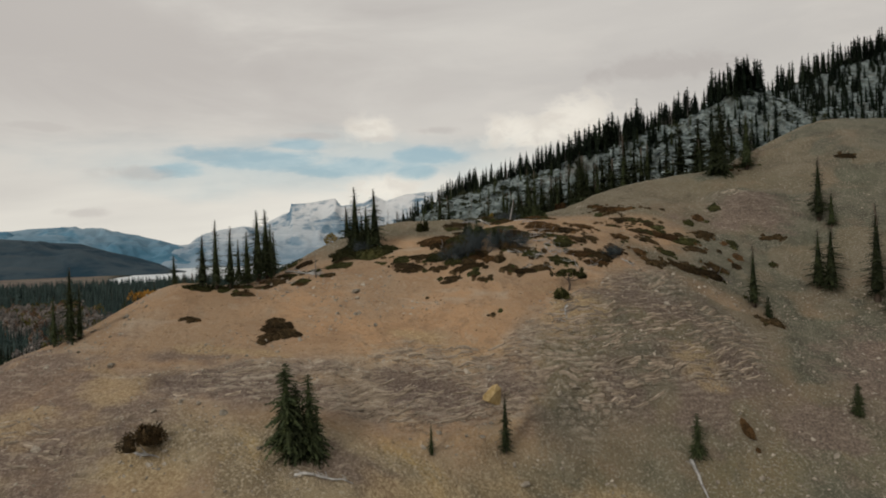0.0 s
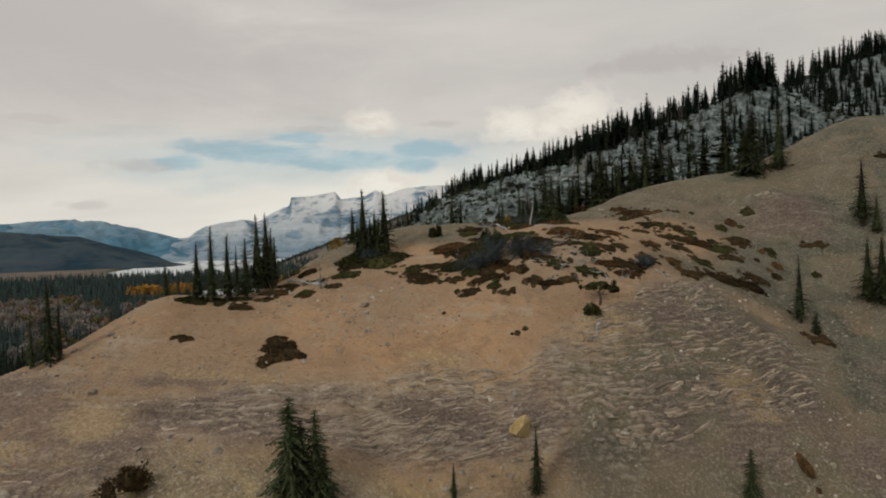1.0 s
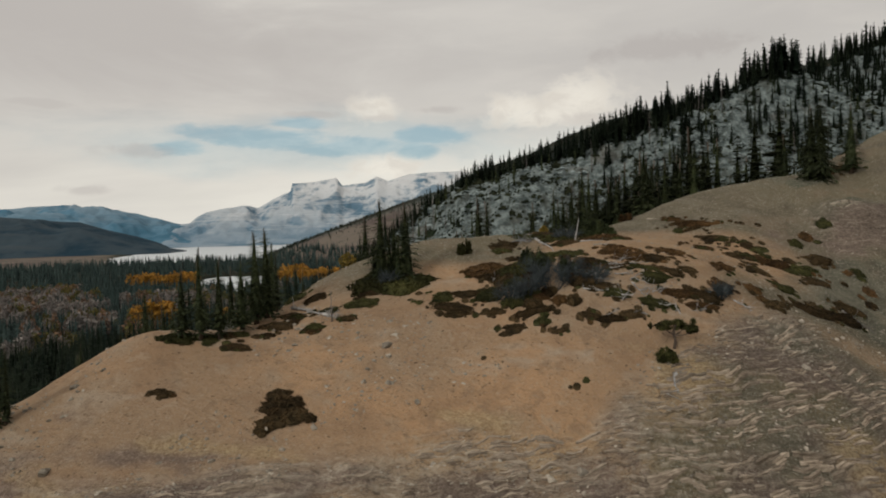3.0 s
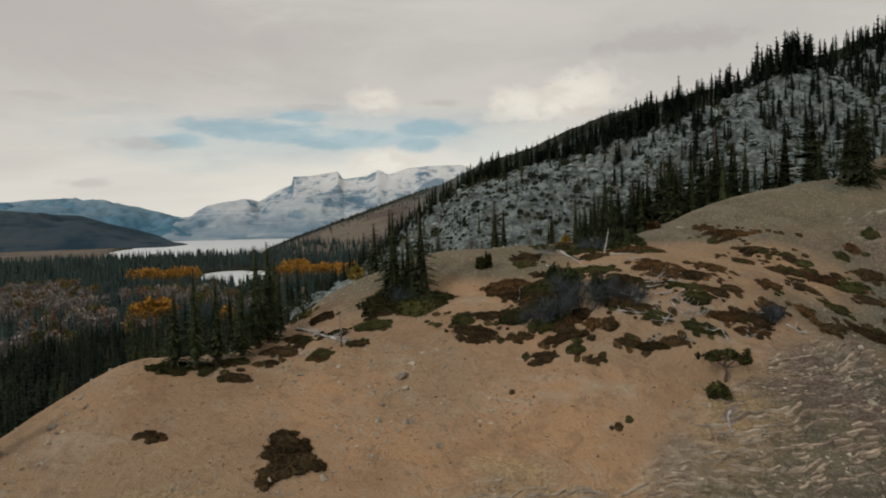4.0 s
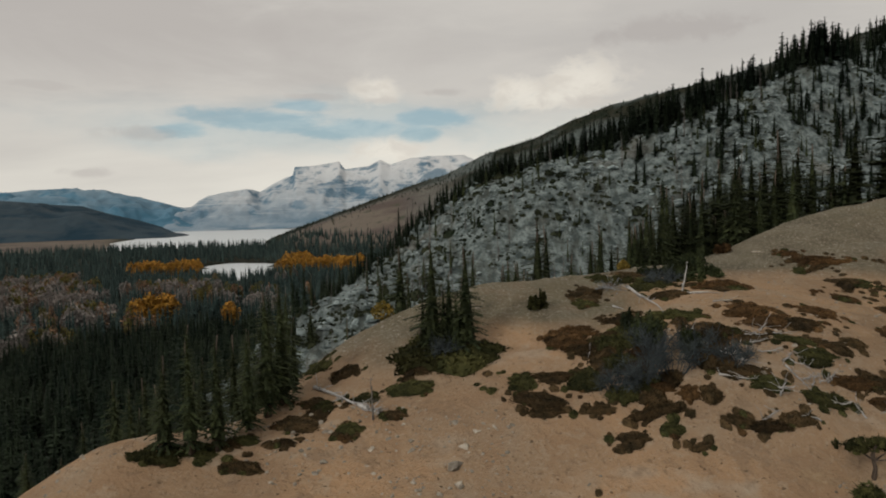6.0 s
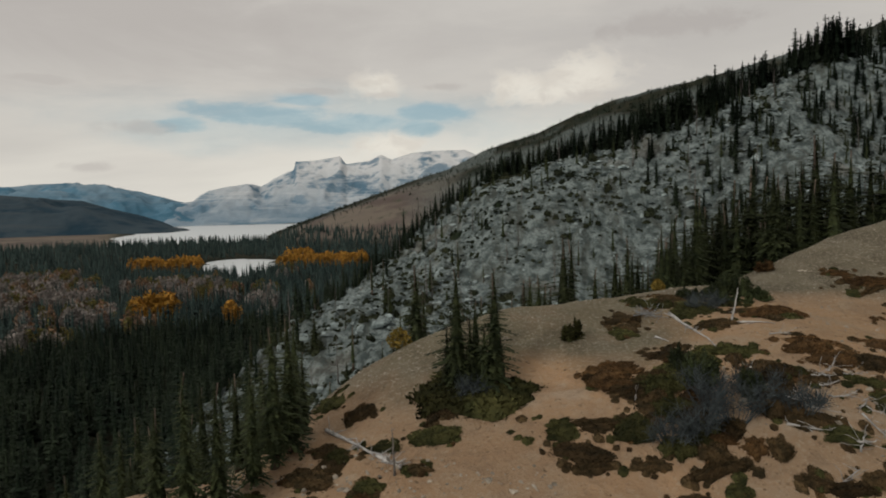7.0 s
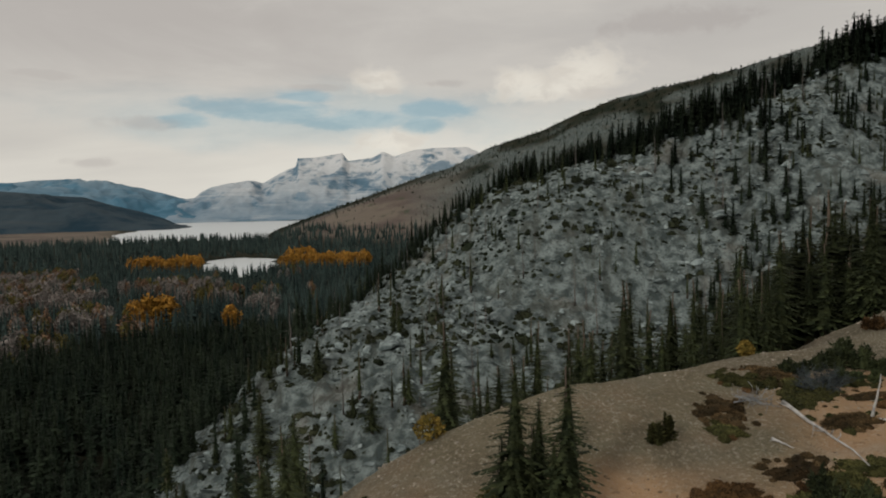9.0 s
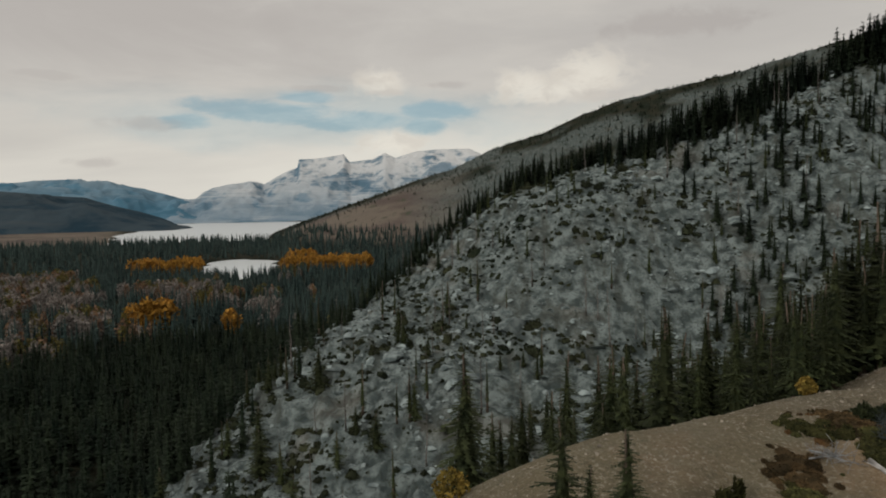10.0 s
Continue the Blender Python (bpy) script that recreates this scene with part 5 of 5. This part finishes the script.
round_bush(-2.0, 96.6, 1.4, 2.6, NEEDLES, "dense dark green bush in the juniper thicket", 674)
round_bush(0.4, 95.2, 1.2, 2.2, NEEDLES, "dense dark green bush in the juniper thicket", 675)
round_bush(-3.6, 97.8, 1.1, 2.0, NEEDLES, "dense dark green bush in the juniper thicket", 676)
for i in range(300):
    x, y = RNG.uniform(-12, 32), RNG.uniform(87, 117)
    if cloudy(np.array([x / 7]), np.array([y / 5]), 46, 3)[0] > 0.58 and abs(y - 99 - 0.35 * x) < 11:
        SMALL.append((x, y, RNG.uniform(0.3, 1.0), int(RNG.choice((0, 0, 1, 2)))))
for i in range(34):
    a, r = RNG.uniform(0, 6.28), math.sqrt(RNG.uniform(0, 1))
    shrub(-1.5 + 5.0 * r * math.cos(a), 94.6 + 4.6 * r * math.sin(a), RNG.uniform(0.7, 1.5), (0, 1, 0, 1, 2)[i % 5], 1.7, "dark juniper in a dense thicket")
for i in range(130):
    x, y = RNG.uniform(-30, 30), RNG.uniform(76, 116)
    if lattice(np.array([x / 9]), np.array([y / 9]), 44)[0] > 0.45:
        if sampled(1, x, y) < 0.2:
            SMALL.append((x, y, RNG.uniform(0.18, 0.45), int(RNG.choice((0, 0, 1, 2)))))

for kind, (name, mat, label) in enumerate((("brown_scrub", JUNIPER, "small brown juniper tufts strewn over bare soil"), ("green_scrub", JUNIPER_GREEN, "small green juniper tufts strewn over bare soil"),
                                           ("russet_scrub", JUNIPER_RED, "small russet tufts strewn over bare soil"))):
    ob = strewn(name, [mat_shape(np.random.default_rng(540 + k), 1.0, 0.28, 4, 16, 260, 0.14, 0.4) for k in range(5)], [(x, y, -0.04, r, r ** 0.6) for x, y, r, k in SMALL if k == kind], mat, label, "shrub", 0.0, 26 + kind)
    co = np.empty(len(ob.data.vertices) * 3, np.float32)
    ob.data.vertices.foreach_get("co", co)
    co = co.reshape(-1, 3)
    co[:, 2] += heights(co[:, 0], co[:, 1])
    ob.data.vertices.foreach_set("co", co.ravel())
    ob.data.update()


# ---- dead wood ----
def fallen(name, a, b, thick, stubs, label, seed, mat=None, bend=0.05, lift=0.0):
    """A fallen trunk lying on the ground from a to b, with broken branches."""
    rng = np.random.default_rng(seed)
    base = new(name)
    base.location = (a[0], a[1], height(*a))
    o = np.array(base.location)
    pts = []
    long = math.hypot(b[0] - a[0], b[1] - a[1])
    for f in np.linspace(0, 1, 7):
        x, y = a[0] + (b[0] - a[0]) * f + rng.normal(0, bend) * long * 0.3, a[1] + (b[1] - a[1]) * f + rng.normal(0, bend) * long * 0.3
        pts.append(np.array((x, y, height(x, y) + thick * 0.8 + lift)) - o)
    trunk = part("trunk", mesh_of("trunk", *tube(pts, [thick * (1 - 0.75 * f) for f in np.linspace(0, 1, 7)], 7), True), mat or DEADWOOD, base)
    for _ in range(stubs):
        p = pts[rng.integers(0, 6)] * 0.6 + pts[rng.integers(1, 7)] * 0.4
        d = rng.normal(size=3) * (1, 1, 0.6) + (0, 0, 0.4)
        d = d / np.linalg.norm(d) * rng.uniform(0.4, 1.3)
        part("branch", mesh_of("branch", *tube([p, p + d * 0.6 + rng.normal(0, 0.06, 3), p + d], [thick * 0.35, thick * 0.22, 0.012], 5), True), mat or DEADWOOD, trunk)
    return tagged(base, label, "log", "fallen dead wood")


fallen("fallen_log", (-2.4, 106.4), (-0.7, 99.4), 0.13, 7, "long silvery fallen trunk across junipers", 601, None, 0.02, 0.55)
fallen("fallen_log", (-27.0, 95.8), (-21.6, 90.6), 0.15, 16, "silvery fallen trunk with a branching root end", 602)
fallen("fallen_log", (-22.6, 91.6), (-20.9, 90.2), 0.13, 22, "pale root stump bristling with branches", 603)
fallen("fallen_log", (-27.8, 59.9), (-25.0, 59.7), 0.16, 7, "pale dead branch under a juniper", 604)
fallen("fallen_log", (-14.6, 60.0), (-10.3, 60.9), 0.15, 12, "pale exposed roots below the bushy spruces", 605)
fallen("fallen_log", (17.4, 72.4), (18.4, 69.4), 0.19, 3, "bleached trunk lying down the slope", 606)
fallen("fallen_log", (7.9, 83.9), (7.2, 82.1), 0.13, 3, "bleached twisting root on the slope", 607, None, 0.5)
fallen("fallen_log", (-3.9, 103.6), (-3.2, 102.4), 0.09, 1, "short pale stick on bare soil", 608)
fallen("fallen_log", (1.9, 104.6), (4.6, 103.6), 0.09, 2, "pale dead branch beside the leaning snag", 609)
shrub(23.2, 75.8, 0.55, 2, 1.6, "reddish brown withered shrub on the scree", deep=1.3)
shrub(23.7, 74.3, 0.3, 2, 1.4, "reddish brown withered shrub on the scree")
fallen("fallen_log", (-5.0, 107.2), (-2.6, 107.6), 0.05, 30, "tangle of grey dead branches", 611, GREYWOOD, 0.05, 0.3)
fallen("fallen_log", (-4.6, 108.2), (-2.2, 106.6), 0.05, 26, "tangle of grey dead branches", 617, GREYWOOD, 0.05, 0.2)
fallen("fallen_log", (-30.6, 88.6), (-29.8, 86.4), 0.06, 24, "pale dead bush at the foot of the spruces", 618, None, 0.05, 0.4)
fallen("fallen_log", (1.5, 92.8), (4.2, 92.2), 0.09, 8, "grey dead branches among junipers", 612)
fallen("fallen_log", (6.0, 93.6), (7.0, 91.8), 0.08, 6, "grey dead branches among junipers", 613)
fallen("fallen_log", (2.8, 89.0), (4.4, 90.2), 0.07, 6, "grey dead branches among junipers", 614)
for k, (x, y) in enumerate(((4.6, 94.6), (8.2, 92.4), (9.6, 90.2), (6.6, 89.4), (12.0, 91.2), (-6.4, 96.2), (0.8, 97.6), (3.4, 101.4))):
    a = 0.9 * k
    fallen("fallen_log", (x, y), (x + 1.5 * math.cos(a), y + 1.1 * math.sin(a)), 0.06, 5, "thin bleached branch lying among junipers", 620 + k, None, 0.15, 0.12)
for k in range(16):
    x, y, a = RNG.uniform(1.5, 9.5), RNG.uniform(90.5, 97), RNG.uniform(-0.5, 1.2)
    fallen("fallen_log", (x, y), (x + 1.4 * math.cos(a), y + 1.2 * math.sin(a)), RNG.uniform(0.04, 0.07), 5, "thin bleached branch lying among junipers", 640 + k, None, 0.2, RNG.uniform(0.15, 0.5))
fallen("fallen_log", (15.0, 93.4), (16.4, 92.6), 0.08, 12, "bluish grey dead brush", 615)
fallen("fallen_log", (26.4, 98.6), (28.6, 96.6), 0.12, 6, "dark dead branches on the shoulder", 616, SNAGWOOD)


def dead_standing(x, y, tall, thick, lean, twigs, label, seed, mat=DEADWOOD):
    rng = np.random.default_rng(seed)
    base = new("dead_tree")
    base.matrix_world = Matrix.Translation((x, y, height(x, y) - 0.1)) @ Matrix.Rotation(lean, 4, "Y")
    part("trunk", mesh_of("trunk", *snag_shape(rng, tall, thick, twigs), True), mat, base)
    return tagged(base, label, "dead tree")


dead_standing(1.8, 104.6, 2.8, 0.09, 0.14, 5, "leaning bleached snag on the crown", 631)
dead_standing(-21.2, 89.8, 2.9, 0.07, 0.0, 22, "small brown dead tree at the rim", 632, SNAGWOOD)
dead_standing(37.5, 127.5, 8.5, 0.12, 0.03, 24, "grey dead spruce among live ones", 633, SNAGWOOD)


def bare_bush(x, y, wide, tall, seed, label):
    """A leafless bush of many thin arching stems."""
    rng = np.random.default_rng(seed)
    base = new("bare_bush")
    base.location = (x, y, height(x, y))
    for _ in range(26):
        a, r = rng.uniform(0, 6.283), wide * math.sqrt(rng.uniform(0, 1))
        h = tall * rng.uniform(0.45, 1) * (1 - 0.45 * (r / wide) ** 2)
        q = np.array((math.cos(a), math.sin(a), 0))
        p0, p1, p2 = q * r * 0.35 - (0, 0, 0.15), q * r * 0.7 + (0, 0, h * 0.55), q * r * rng.uniform(0.9, 1.15) + (0, 0, h)
        pieces = [tube([p0, p1, p2], [0.04, 0.025, 0.006], 3)]
        for _ in range(22):
            s = p1 + (p2 - p1) * rng.uniform(-0.3, 0.9)
            pieces.append(tube([s, s + rng.normal(0, 0.36, 3) + (0, 0, 0.25)], [0.017, 0.006], 3))
        part("stem", mesh_of("stem", *merged(pieces)), BRUSH, base)
    return tagged(base, label, "bush", "bare bushes on the crown")


for i, (x, y, w, t) in enumerate(((-5.0, 91.8, 1.7, 1.8), (2.6, 93.6, 1.7, 1.8), (-3.4, 92.6, 2.2, 2.6), (-1.2, 93.2, 2.2, 2.4), (0.6, 95.0, 1.9, 2.2), (-2.4, 95.0, 2.2, 2.8), (1.4, 110.0, 1.8, 1.5), (-17.2, 97.2, 1.5, 1.6), (13.9, 93.6, 1.4, 1.3))):
    bare_bush(x, y, w, t, 650 + i, "leafless blue-grey bush among junipers")


def stunted_pine():
    rng = np.random.default_rng(670)
    base = new("stunted_pine")
    base.location = (8.2, 86.4, height(8.2, 86.4) - 0.1)
    part("trunk", mesh_of("trunk", *tube([(0, 0, 0), (0.12, 0.05, 0.7), (-0.05, 0.1, 1.4), (0.2, 0.1, 2.0)], [0.14, 0.11, 0.09, 0.05], 7), True), BARK, base)
    for dx, dz, w in ((-0.9, 1.7, 1.2), (0.9, 1.65, 1.3), (0.1, 2.1, 1.2), (1.5, 1.35, 0.7)):
        co, tris = bush_shape(rng, w * 0.75, 0.5, 700, 0.09)
        limb = part("limb", mesh_of("limb", *tube([(0.05, 0.05, 1.1), (dx * 0.5, 0.05, dz * 0.85), (dx, 0, dz + 0.1)], [0.06, 0.045, 0.02], 5), True), BARK, base)
        part("foliage", mesh_of("foliage", co + (dx, rng.uniform(-0.3, 0.3), dz), tris), JUNIPER_GREEN, limb)
    return tagged(base, "stunted flat-topped pine with a bare bent trunk", "tree")


stunted_pine()


def leafy_bush(x, y, wide, tall, label, seed):
    co, tris = leafy_shape(np.random.default_rng(seed), tall, wide, 520, 0.14, 0.02)
    me = mesh_of("yellow_bush", co, tris)
    me.materials.append(YELLOW_LEAVES)
    ob = new("yellow_bush", me)
    ob.location = (x, y, height(x, y) - 0.05)
    return tagged(ob, label, "bush")


def boulder(x, y, size, mat, label, seed):
    co, tris = stone_shape(seed)
    me = mesh_of("boulder", co * (size, size, size * 2.6), tris)
    me.materials.append(mat)
    ob = new("boulder", me)
    ob.location = (x, y, height(x, y) + 0.45 * size)
    return tagged(ob, label, "boulder")


boulder(0.0, 72.4, 1.7, OCHRE_STONE, "yellowish pale boulder beside a slim spruce", 690)
leafy_bush(-23.8, 106.5, 1.1, 1.8, "yellow autumn bush at the rim", 680)
leafy_bush(-1.0, 118.0, 0.65, 1.3, "orange and yellow autumn bush at the rim", 681)
